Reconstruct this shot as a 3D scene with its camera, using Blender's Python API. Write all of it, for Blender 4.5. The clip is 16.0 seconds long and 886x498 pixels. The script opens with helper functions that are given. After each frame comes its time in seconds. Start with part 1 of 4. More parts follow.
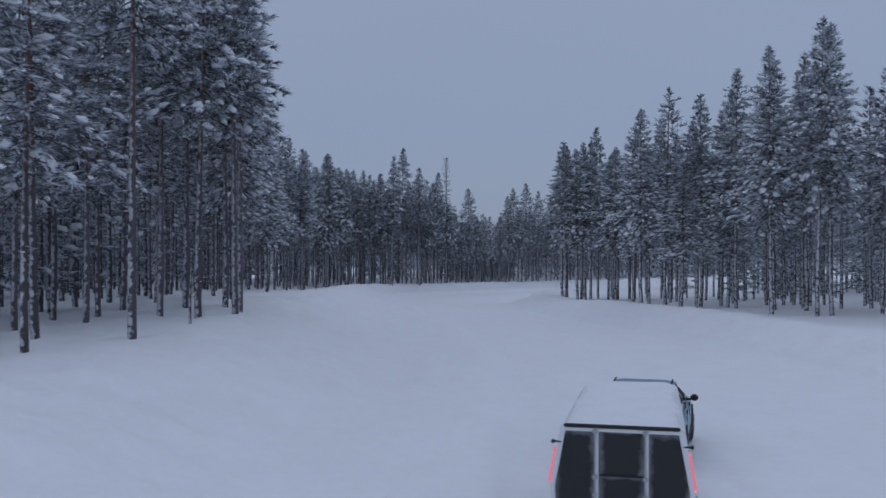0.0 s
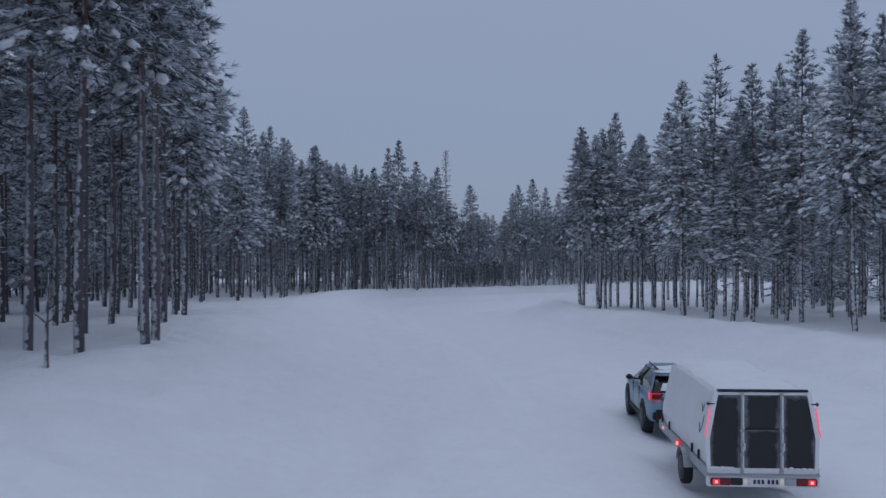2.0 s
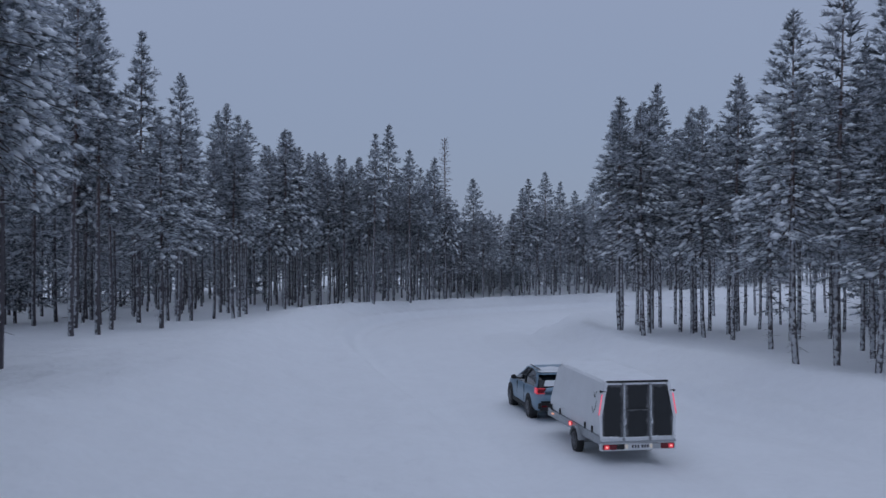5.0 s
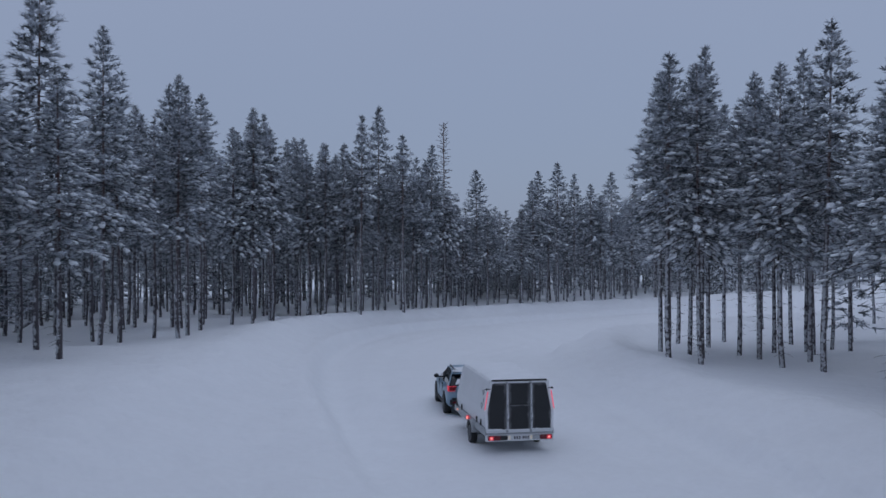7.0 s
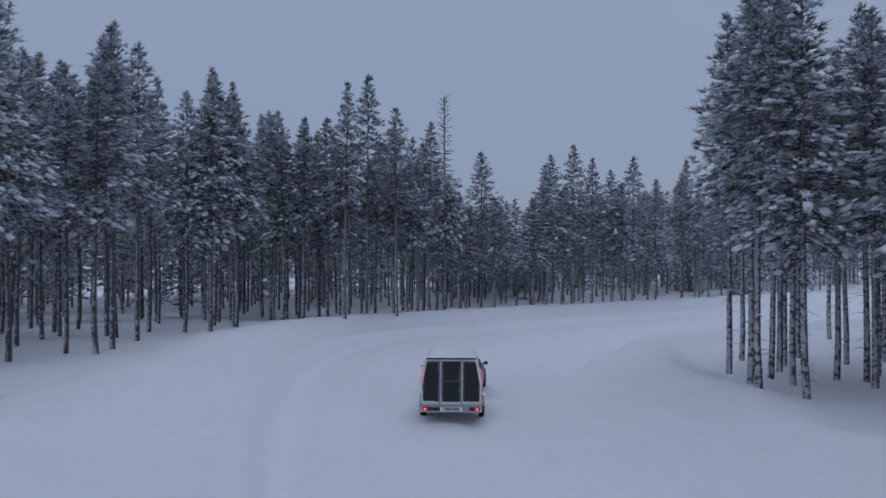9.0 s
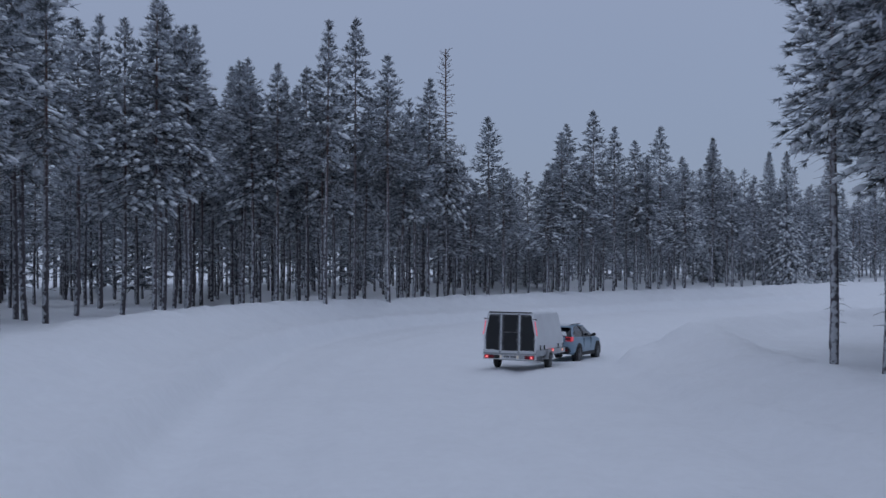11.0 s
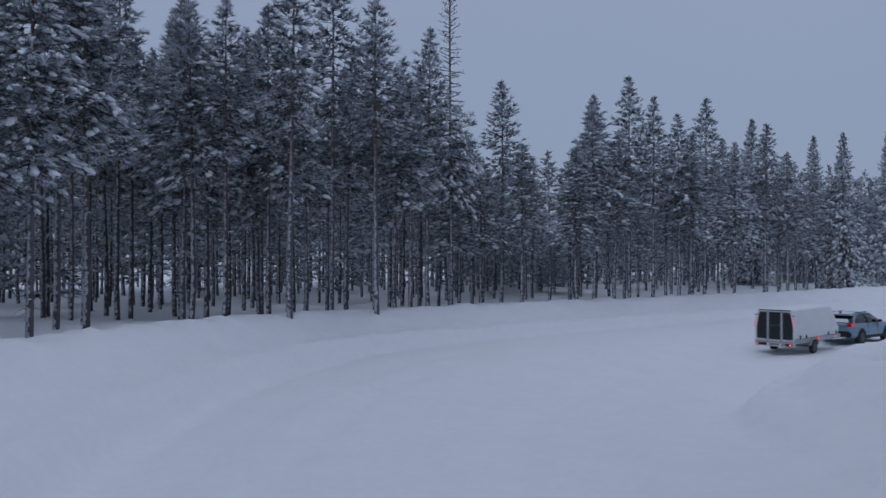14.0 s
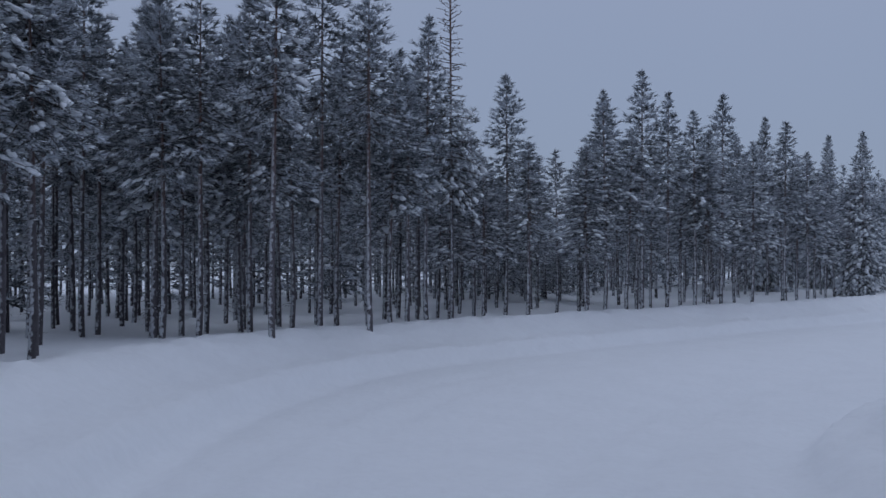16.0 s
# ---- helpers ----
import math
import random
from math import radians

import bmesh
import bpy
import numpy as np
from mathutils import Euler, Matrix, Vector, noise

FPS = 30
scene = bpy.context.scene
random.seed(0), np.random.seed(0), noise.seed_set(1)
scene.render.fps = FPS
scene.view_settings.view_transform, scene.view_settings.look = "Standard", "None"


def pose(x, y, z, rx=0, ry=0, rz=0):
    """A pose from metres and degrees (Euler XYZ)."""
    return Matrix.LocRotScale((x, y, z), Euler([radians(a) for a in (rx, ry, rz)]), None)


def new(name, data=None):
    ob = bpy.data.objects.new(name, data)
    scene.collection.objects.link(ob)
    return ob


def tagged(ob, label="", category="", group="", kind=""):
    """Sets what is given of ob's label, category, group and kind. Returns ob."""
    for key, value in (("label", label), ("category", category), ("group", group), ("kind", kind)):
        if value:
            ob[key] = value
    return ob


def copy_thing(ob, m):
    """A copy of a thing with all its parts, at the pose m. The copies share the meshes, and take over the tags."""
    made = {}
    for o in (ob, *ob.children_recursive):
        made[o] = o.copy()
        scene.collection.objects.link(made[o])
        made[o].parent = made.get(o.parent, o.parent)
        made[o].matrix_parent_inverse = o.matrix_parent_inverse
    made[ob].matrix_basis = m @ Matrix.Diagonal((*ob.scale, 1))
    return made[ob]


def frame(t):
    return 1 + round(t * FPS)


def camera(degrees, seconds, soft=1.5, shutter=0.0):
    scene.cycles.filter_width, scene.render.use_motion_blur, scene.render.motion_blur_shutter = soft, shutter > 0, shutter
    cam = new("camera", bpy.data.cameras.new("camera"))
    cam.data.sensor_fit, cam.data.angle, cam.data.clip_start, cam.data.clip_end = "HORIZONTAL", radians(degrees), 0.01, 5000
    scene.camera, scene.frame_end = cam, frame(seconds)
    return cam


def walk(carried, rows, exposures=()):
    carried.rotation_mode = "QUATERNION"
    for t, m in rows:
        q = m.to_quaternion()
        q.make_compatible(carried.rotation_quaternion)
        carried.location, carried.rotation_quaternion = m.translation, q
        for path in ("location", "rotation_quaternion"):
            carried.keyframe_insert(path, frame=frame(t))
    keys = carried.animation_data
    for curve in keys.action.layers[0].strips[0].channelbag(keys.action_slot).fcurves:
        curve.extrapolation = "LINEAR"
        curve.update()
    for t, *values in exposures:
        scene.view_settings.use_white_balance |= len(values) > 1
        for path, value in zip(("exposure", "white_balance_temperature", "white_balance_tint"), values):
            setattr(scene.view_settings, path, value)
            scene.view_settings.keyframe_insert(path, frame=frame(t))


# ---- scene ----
cam = camera(50.0, 16.0, soft=1.5, shutter=0.4)
# seconds, place in metres, yaw, pitch, roll in degrees
PATH = [
    (0.0, 0.305, 3.724, 4.506, -0.05, -0.04, -0.11),
    (0.5, 0.232, 6.516, 4.518, -0.09, 0.02, -0.25),
    (1.0, 0.203, 9.311, 4.457, -0.12, 0.05, -0.13),
    (1.5, 0.228, 11.864, 4.429, -0.12, 0.05, -0.05),
    (2.0, 0.288, 14.469, 4.488, -0.09, 0.05, -0.02),
    (2.5, 0.354, 16.919, 4.531, -0.07, 0.04, 0.03),
    (3.0, 0.410, 19.675, 4.596, -0.06, 0.03, 0.07),
    (3.5, 0.473, 22.455, 4.706, -0.04, 0.00, 0.12),
    (4.0, 0.538, 25.417, 4.826, -0.05, -0.02, 0.11),
    (4.2, 0.552, 26.595, 4.890, -0.04, -0.01, 0.04),
    (6.5, 0.788, 40.745, 5.048, 0.07, 0.07, 0.12),
    (7.0, 0.840, 43.873, 5.112, 0.07, 0.01, 0.12),
    (7.5, 0.875, 46.758, 5.128, 0.09, -0.05, 0.10),
    (8.0, 0.910, 49.824, 5.094, 0.12, -0.09, 0.08),
    (8.5, 0.868, 52.659, 4.953, 0.09, -0.12, 0.00),
    (9.0, 0.764, 55.707, 4.776, 0.03, -0.14, -0.07),
    (9.2, 0.722, 56.901, 4.695, 0.01, -0.14, -0.09),
    (11.3, 1.027, 67.563, 2.840, 0.37, 0.02, -0.05),
    (11.5, 0.984, 68.640, 2.757, 0.36, -0.00, 0.01),
    (12.0, 0.869, 71.378, 2.611, 0.30, -0.02, 0.08),
    (12.5, 0.704, 73.847, 2.567, 0.19, -0.01, 0.08),
    (13.0, 0.550, 76.150, 2.606, 0.09, 0.01, 0.07),
    (13.5, 0.444, 78.048, 2.685, -0.01, 0.04, 0.00),
    (14.0, 0.379, 79.762, 2.774, -0.09, 0.06, -0.03),
    (14.5, 0.327, 81.140, 2.867, -0.16, 0.05, -0.04),
    (15.0, 0.275, 82.383, 2.976, -0.23, 0.05, -0.06),
    (15.5, 0.271, 83.380, 3.064, -0.26, 0.03, -0.08),
    (16.0, 0.247, 83.951, 3.176, -0.27, 0.04, -0.08),
]
walk(cam, [(t, pose(x, y, z, 90 + pitch, roll, yaw)) for t, x, y, z, yaw, pitch, roll in PATH])

# ---- world: overcast winter dusk ----
SUN_UP, SUN_TURN = 24.0, 200.0
world = bpy.data.worlds.new("overcast_sky")
scene.world = world
world.use_nodes = True
wn, wl = world.node_tree.nodes, world.node_tree.links
wn.clear()
w_out, w_bg = wn.new("ShaderNodeOutputWorld"), wn.new("ShaderNodeBackground")
w_sky = wn.new("ShaderNodeTexSky")
w_sky.sky_type, w_sky.sun_disc = "NISHITA", False
w_sky.sun_elevation, w_sky.sun_rotation = radians(SUN_UP), radians(SUN_TURN)
w_cloud, w_mix = wn.new("ShaderNodeValToRGB"), wn.new("ShaderNodeMixRGB")
w_co, w_sep = wn.new("ShaderNodeTexCoord"), wn.new("ShaderNodeSeparateXYZ")
w_noise, w_add = wn.new("ShaderNodeTexNoise"), wn.new("ShaderNodeMath")
w_noise.inputs["Scale"].default_value, w_noise.inputs["Detail"].default_value = 2.2, 3.0
w_add.operation = "MULTIPLY_ADD"
w_add.inputs[1].default_value = 0.10
wl.new(w_co.outputs["Generated"], w_sep.inputs[0])
wl.new(w_co.outputs["Generated"], w_noise.inputs["Vector"])
wl.new(w_noise.outputs["Fac"], w_add.inputs[0])
wl.new(w_sep.outputs["Z"], w_add.inputs[2])
wl.new(w_add.outputs[0], w_cloud.inputs[0])
ramp = w_cloud.color_ramp
ramp.elements[0].position, ramp.elements[0].color = 0.04, (2.29, 2.87, 4.26, 1)
ramp.elements[1].position, ramp.elements[1].color = 0.40, (2.97, 3.52, 4.98, 1)
zenith = ramp.elements.new(1.0)
zenith.color = (4.6, 5.25, 7.0, 1)
w_mix.inputs[0].default_value = 0.93
wl.new(w_sky.outputs[0], w_mix.inputs[1])
wl.new(w_cloud.outputs[0], w_mix.inputs[2])
wl.new(w_mix.outputs[0], w_bg.inputs[0])
w_bg.inputs[1].default_value = 0.098
wl.new(w_bg.outputs[0], w_out.inputs[0])
sun = new("sun", bpy.data.lights.new("sun", "SUN"))
sun.data.energy, sun.data.angle, sun.data.color = 0.14, radians(40), (0.88, 0.94, 1.0)
sun.matrix_world = pose(0, 0, 60, 90 - SUN_UP - 30, 0, -SUN_TURN)
scene.view_settings.exposure = 0.0


# ---- materials ----
def material(name, colour, rough=0.6, metal=0.0, vary=0.15, scale=8.0, bump=0.0, fine=60.0, emit=None, per_object=0.0, relief=0.02, **extra):
    """A principled material whose colour wanders at two scales, with a fine relief."""
    m = bpy.data.materials.new(name)
    m.use_nodes = True
    n, l = m.node_tree.nodes, m.node_tree.links
    b = n["Principled BSDF"]
    b.inputs["Roughness"].default_value, b.inputs["Metallic"].default_value = rough, metal
    for key, value in extra.items():
        b.inputs[key.replace("_", " ")].default_value = value
    co = n.new("ShaderNodeTexCoord")
    big, small = n.new("ShaderNodeTexNoise"), n.new("ShaderNodeTexNoise")
    big.inputs["Scale"].default_value, big.inputs["Detail"].default_value = scale, 4
    small.inputs["Scale"].default_value, small.inputs["Detail"].default_value = fine, 3
    for tex in (big, small):
        l.new(co.outputs["Object"], tex.inputs["Vector"])
    mul, hsv = n.new("ShaderNodeMath"), n.new("ShaderNodeHueSaturation")
    mul.operation = "ADD"
    l.new(big.outputs["Fac"], mul.inputs[0])
    l.new(small.outputs["Fac"], mul.inputs[1])
    rng = n.new("ShaderNodeMapRange")
    rng.inputs[1].default_value, rng.inputs[2].default_value = 0.6, 1.4
    rng.inputs[3].default_value, rng.inputs[4].default_value = 1 - vary, 1 + vary
    l.new(mul.outputs[0], rng.inputs[0])
    hsv.inputs["Color"].default_value = (*colour, 1)
    if per_object:
        info, more, prod = n.new("ShaderNodeObjectInfo"), n.new("ShaderNodeMapRange"), n.new("ShaderNodeMath")
        more.inputs[3].default_value, more.inputs[4].default_value = 1 - per_object, 1 + per_object
        l.new(info.outputs["Random"], more.inputs[0])
        prod.operation = "MULTIPLY"
        l.new(rng.outputs[0], prod.inputs[0])
        l.new(more.outputs[0], prod.inputs[1])
        l.new(prod.outputs[0], hsv.inputs["Value"])
    else:
        l.new(rng.outputs[0], hsv.inputs["Value"])
    l.new(hsv.outputs[0], b.inputs["Base Color"])
    if bump:
        bp = n.new("ShaderNodeBump")
        bp.inputs["Strength"].default_value, bp.inputs["Distance"].default_value = bump, relief
        l.new(mul.outputs[0], bp.inputs["Height"])
        l.new(bp.outputs[0], b.inputs["Normal"])
    if emit:
        b.inputs["Emission Color"].default_value, b.inputs["Emission Strength"].default_value = (*emit[0], 1), emit[1]
    return m


SNOW = material("snow", (0.87, 0.89, 0.91), 0.75, vary=0.03, scale=0.7, bump=0.7, fine=4.0, relief=0.06)
TREE_SNOW = material("tree_snow", (0.84, 0.87, 0.90), 0.8, vary=0.05, scale=3.0, bump=0.3, fine=30.0)
NEEDLES = material("needles", (0.108, 0.128, 0.142), 0.7, vary=0.4, scale=1.2, fine=14.0, per_object=0.25)


def rime(m, share, colour):
    """Snow caught in the needles: pale patches a hand or two across, broken up blade by blade."""
    n, l = m.node_tree.nodes, m.node_tree.links
    b = n["Principled BSDF"]
    base = b.inputs["Base Color"].links[0].from_socket
    geo, rng, mix = n.new("ShaderNodeNewGeometry"), n.new("ShaderNodeMapRange"), n.new("ShaderNodeMixRGB")
    co, patch, total = n.new("ShaderNodeTexCoord"), n.new("ShaderNodeTexNoise"), n.new("ShaderNodeMath")
    patch.inputs["Scale"].default_value, patch.inputs["Detail"].default_value = 2.6, 2.0
    l.new(co.outputs["Object"], patch.inputs["Vector"])
    total.operation = "MULTIPLY_ADD"
    total.inputs[1].default_value = 0.26
    l.new(geo.outputs["Random Per Island"], total.inputs[0])
    l.new(patch.outputs["Fac"], total.inputs[2])
    rng.inputs[1].default_value, rng.inputs[2].default_value = 0.76 - 0.30 * share, 0.93 - 0.30 * share
    l.new(total.outputs[0], rng.inputs[0])
    l.new(rng.outputs[0], mix.inputs[0])
    l.new(base, mix.inputs[1])
    mix.inputs[2].default_value = (*colour, 1)
    l.new(mix.outputs[0], b.inputs["Base Color"])


rime(NEEDLES, 0.66, (0.70, 0.74, 0.80))
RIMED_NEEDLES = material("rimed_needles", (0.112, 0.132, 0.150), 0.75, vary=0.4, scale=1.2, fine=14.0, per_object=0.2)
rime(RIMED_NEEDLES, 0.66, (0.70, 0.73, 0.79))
TWIGS = material("twigs", (0.075, 0.058, 0.048), 0.9, vary=0.3, scale=3.0, fine=30.0, per_object=0.2)


def bark_material():
    """Grey-brown plated bark below, rust red above, with wind-blown snow stuck to one side."""
    m = material("pine_bark", (0.100, 0.092, 0.102), 0.95, vary=0.35, scale=5.0, bump=0.8, fine=28.0, per_object=0.25)
    n, l = m.node_tree.nodes, m.node_tree.links
    b = n["Principled BSDF"]
    base = b.inputs["Base Color"].links[0].from_socket
    co, sep, geo = n.new("ShaderNodeTexCoord"), n.new("ShaderNodeSeparateXYZ"), n.new("ShaderNodeNewGeometry")
    l.new(co.outputs["Object"], sep.inputs[0])
    up = n.new("ShaderNodeMapRange")
    up.inputs[1].default_value, up.inputs[2].default_value = 4.5, 9.0
    l.new(sep.outputs["Z"], up.inputs[0])
    red = n.new("ShaderNodeMixRGB")
    red.inputs[2].default_value = (0.135, 0.080, 0.068, 1)
    l.new(up.outputs[0], red.inputs[0])
    l.new(base, red.inputs[1])
    dot = n.new("ShaderNodeVectorMath")
    dot.operation = "DOT_PRODUCT"
    dot.inputs[1].default_value = (-0.55, -0.80, 0.15)
    l.new(geo.outputs["Normal"], dot.inputs[0])
    patch = n.new("ShaderNodeTexNoise")
    patch.inputs["Scale"].default_value, patch.inputs["Detail"].default_value = 6.5, 6.0
    l.new(geo.outputs["Position"], patch.inputs["Vector"])
    total = n.new("ShaderNodeMath")
    total.operation = "MULTIPLY_ADD"
    total.inputs[1].default_value = 0.36
    l.new(dot.outputs["Value"], total.inputs[0])
    l.new(patch.outputs["Fac"], total.inputs[2])
    edge = n.new("ShaderNodeMapRange")
    edge.inputs[1].default_value, edge.inputs[2].default_value = 0.71, 0.84
    l.new(total.outputs[0], edge.inputs[0])
    low = n.new("ShaderNodeMapRange")
    low.inputs[1].default_value, low.inputs[2].default_value = 2.0, 9.0
    low.inputs[3].default_value, low.inputs[4].default_value = 0.72, 0.28
    l.new(sep.outputs["Z"], low.inputs[0])
    amount = n.new("ShaderNodeMath")
    amount.operation = "MULTIPLY"
    l.new(edge.outputs[0], amount.inputs[0])
    l.new(low.outputs[0], amount.inputs[1])
    white = n.new("ShaderNodeMixRGB")
    white.inputs[2].default_value = (0.75, 0.78, 0.82, 1)
    l.new(amount.outputs[0], white.inputs[0])
    l.new(red.outputs[0], white.inputs[1])
    l.new(white.outputs[0], b.inputs["Base Color"])
    return m


BARK = bark_material()


# ---- building helpers ----
def mesh_object(name, verts, faces, mat, parent=None, smooth=True, label=""):
    me = bpy.data.meshes.new(name)
    me.from_pydata([tuple(v) for v in verts], [], [tuple(f) for f in faces])
    me.materials.append(mat)
    if smooth:
        me.polygons.foreach_set("use_smooth", [True] * len(me.polygons))
    me.update()
    ob = new(name, me)
    ob.parent = parent
    return tagged(ob, label)


def part(name, bm, mat, parent=None, label="", smooth=False):
    """Links a bmesh as one mesh object under a thing or a part."""
    me = bpy.data.meshes.new(name)
    bm.to_mesh(me)
    bm.free()
    me.materials.append(mat)
    if smooth:
        me.polygons.foreach_set("use_smooth", [True] * len(me.polygons))
    ob = new(name, me)
    ob.parent = parent
    return tagged(ob, label)


# ---- the lie of the land ----
LEFT_EDGE = [(0.8, -77.3), (1.3, 10.0), (2.1, 27.0), (2.3, 44.0), (1.1, 56.0), (-1.1, 67.0), (-3.8, 79.9), (-5.2, 92.7), (-5.6, 101.8), (-4.6, 110.8), (-1.5, 119.1), (5, 126.2), (15, 135.2), (26, 144.3), (48, 161.0), (90, 188.0)]
RIGHT_EDGE = [(16, -77.3), (15.5, 23.2), (14.2, 36.1), (12, 50.2), (8.6, 64.4), (7.0, 77.3), (6.6, 90.2), (7.2, 100.5), (8.3, 105.0), (11.9, 110.6), (17.3, 115.8), (24.3, 121.0), (34.5, 128.5), (56, 143), (98, 168)]


def smooth_line(pts, step=6):
    pts = [np.array(p, float) for p in pts]
    pts = [2 * pts[0] - pts[1]] + pts + [2 * pts[-1] - pts[-2]]
    out = []
    for a, b, c, d in zip(pts, pts[1:], pts[2:], pts[3:]):
        for i in range(step):
            u = i / step
            out.append(0.5 * (2 * b + (c - a) * u + (2 * a - 5 * b + 4 * c - d) * u * u + (3 * b - a - 3 * c + d) * u ** 3))
    out.append(pts[-2])
    return np.array(out)


LEFT_LINE, RIGHT_LINE = smooth_line(LEFT_EDGE), smooth_line(RIGHT_EDGE)
LOOP = np.concatenate([LEFT_LINE, RIGHT_LINE[::-1]])


def line_distance(x, y, line):
    best = np.full(x.shape, 1e9)
    for (ax, ay), (bx, by) in zip(line, line[1:]):
        dx, dy = bx - ax, by - ay
        u = np.clip(((x - ax) * dx + (y - ay) * dy) / (dx * dx + dy * dy), 0, 1)
        best = np.minimum(best, np.hypot(x - ax - u * dx, y - ay - u * dy))
    return best


def on_road(x, y):
    inside = np.zeros(x.shape, bool)
    for (ax, ay), (bx, by) in zip(LOOP, np.roll(LOOP, -1, 0)):
        if ay != by:
            inside ^= ((ay > y) != (by > y)) & (x < (bx - ax) * (y - ay) / (by - ay) + ax)
    return inside


def ease(a, b, v):
    u = np.clip((v - a) / (b - a), 0, 1)
    return u * u * (3 - 2 * u)


def wobble(x, y, size, seed):
    """Smooth rolling noise between -1 and 1 from a few slanted waves."""
    rng = np.random.RandomState(seed)
    total = 0
    for _ in range(7):
        a, f, p = rng.uniform(0, 2 * math.pi), rng.uniform(0.6, 1.7) / size, rng.uniform(0, 6.28)
        total = total + np.sin((x * math.cos(a) + y * math.sin(a)) * f * 2 * math.pi + p + 1.3 * np.sin((x * math.sin(a) - y * math.cos(a)) * f * 3.1 + p))
    return total / 4.5


def road_height(y):
    return np.interp(y, [-77.3, 25.8, 45.1, 68.3, 82.4, 99.0, 110.0, 122.4, 154.6, 257.6], [0.45, 0.36, 0.24, -0.14, -0.34, -0.9, -1.15, -1.3, -1.45, -1.45])


def height(x, y):
    """The height of the snow at a place."""
    x, y = np.asarray(x, float), np.asarray(y, float)
    dl, dr = line_distance(x, y, LEFT_LINE), line_distance(x, y, RIGHT_LINE)
    out = ~on_road(x, y)
    left = dl < dr
    d = np.where(out, np.where(left, dl, dr), 0.0)
    road = road_height(y) - 0.45 * ease(94, 108, y) * ease(11, 4, dr)
    verge_left = np.interp(y, [-77.3, 43.0, 66.0, 82.0, 91.0, 102.0, 112.0, 125.0, 141.7, 257.6], [2.1, 2.1, 1.45, 1.0, 0.6, 0.26, 0.0, -0.42, -0.6, -0.6])
    verge_right = np.interp(y, [-77.3, 60.0, 67.0, 77.0, 85.0, 92.0, 98.0, 110.0, 141.7, 257.6], [0.95, 0.9, 0.7, 0.25, 0.1, -0.25, -0.5, -0.6, -0.65, -0.7])
    verge = np.where(left, verge_left, verge_right)
    wide = np.where(left, np.interp(y, [25.8, 50.0, 67.0, 79.9], [10.0, 10.0, 6.6, 3.8]), np.interp(y, [38.6, 77.3], [3.6, 3.0]))
    wide = wide + 0.5 * wobble(x, y, 9.0, 3)
    step = np.where(left, np.interp(y, [30, 52, 72, 90], [0.15, 0.16, 0.36, 0.52]), np.interp(y, [20, 60, 100], [0.35, 0.5, 0.55]))
    foot = step
    rise = foot * ease(0, 0.55, d) + (1 - foot) * ease(0.3, 1, d / wide)
    bank = np.where(left, np.interp(y, [56.7, 77.3, 96.6, 141.7], [0.0, 0.12, 0.40, 0.40]), np.interp(y, [12.9, 38.6, 77.3, 96.0, 106.0, 115.9], [0.2, 0.3, 0.3, 0.5, 0.72, 0.6]))
    crest = bank * np.exp(-((d - wide) / (0.48 * wide)) ** 2) * out
    z = road + (verge - road) * rise + crest
    rough = ease(0.0, 1.2, d) * (1 - 0.75 * ease(0, 1, (d - 1.4 * wide) / 3))
    z = z + rough * (0.085 * wobble(x, y, 2.1, 5) + 0.06 * wobble(x, y, 1.05, 6))
    z = z + 0.16 * step * np.exp(-((d - 0.8) / 0.7) ** 2) * wobble(x, y, 1.1, 12) * out
    z = z - (0.04 + 0.11 * ease(60, 85, y)) * np.exp(-((dl - 0.5) / 0.45) ** 2) * ~out - 0.10 * np.exp(-((dr - 0.5) / 0.45) ** 2) * ~out
    z = z + 0.10 * ease(3, 9, d) * wobble(x, y, 11.0, 8) + 0.025 * wobble(x, y, 4.5, 9)
    return z


def spread(lo, hi, step, far):
    near = np.arange(lo, hi + step / 2, step)
    grow = np.cumsum(step * 1.22 ** np.arange(1, 60))
    grow = grow[grow < far]
    return np.concatenate([lo - grow[::-1], near, hi + grow])


def build_ground():
    xs, ys = spread(-22, 34, 0.26, 2500), spread(4, 150, 0.32, 2500)
    gx, gy = np.meshgrid(xs, ys)
    gz = height(gx, gy) + rut_depth(gx, gy)
    verts = np.stack([gx.ravel(), gy.ravel(), gz.ravel()], 1)
    nx, ny = len(xs), len(ys)
    i = (np.arange(ny - 1)[:, None] * nx + np.arange(nx - 1)[None]).ravel()
    faces = np.stack([i, i + 1, i + nx + 1, i + nx], 1)
    ob = mesh_object("ground", verts.tolist(), faces.tolist(), SNOW)
    tagged(ob, "deep untouched snow over forest floor and ploughed road", "snow ground", kind="structure")


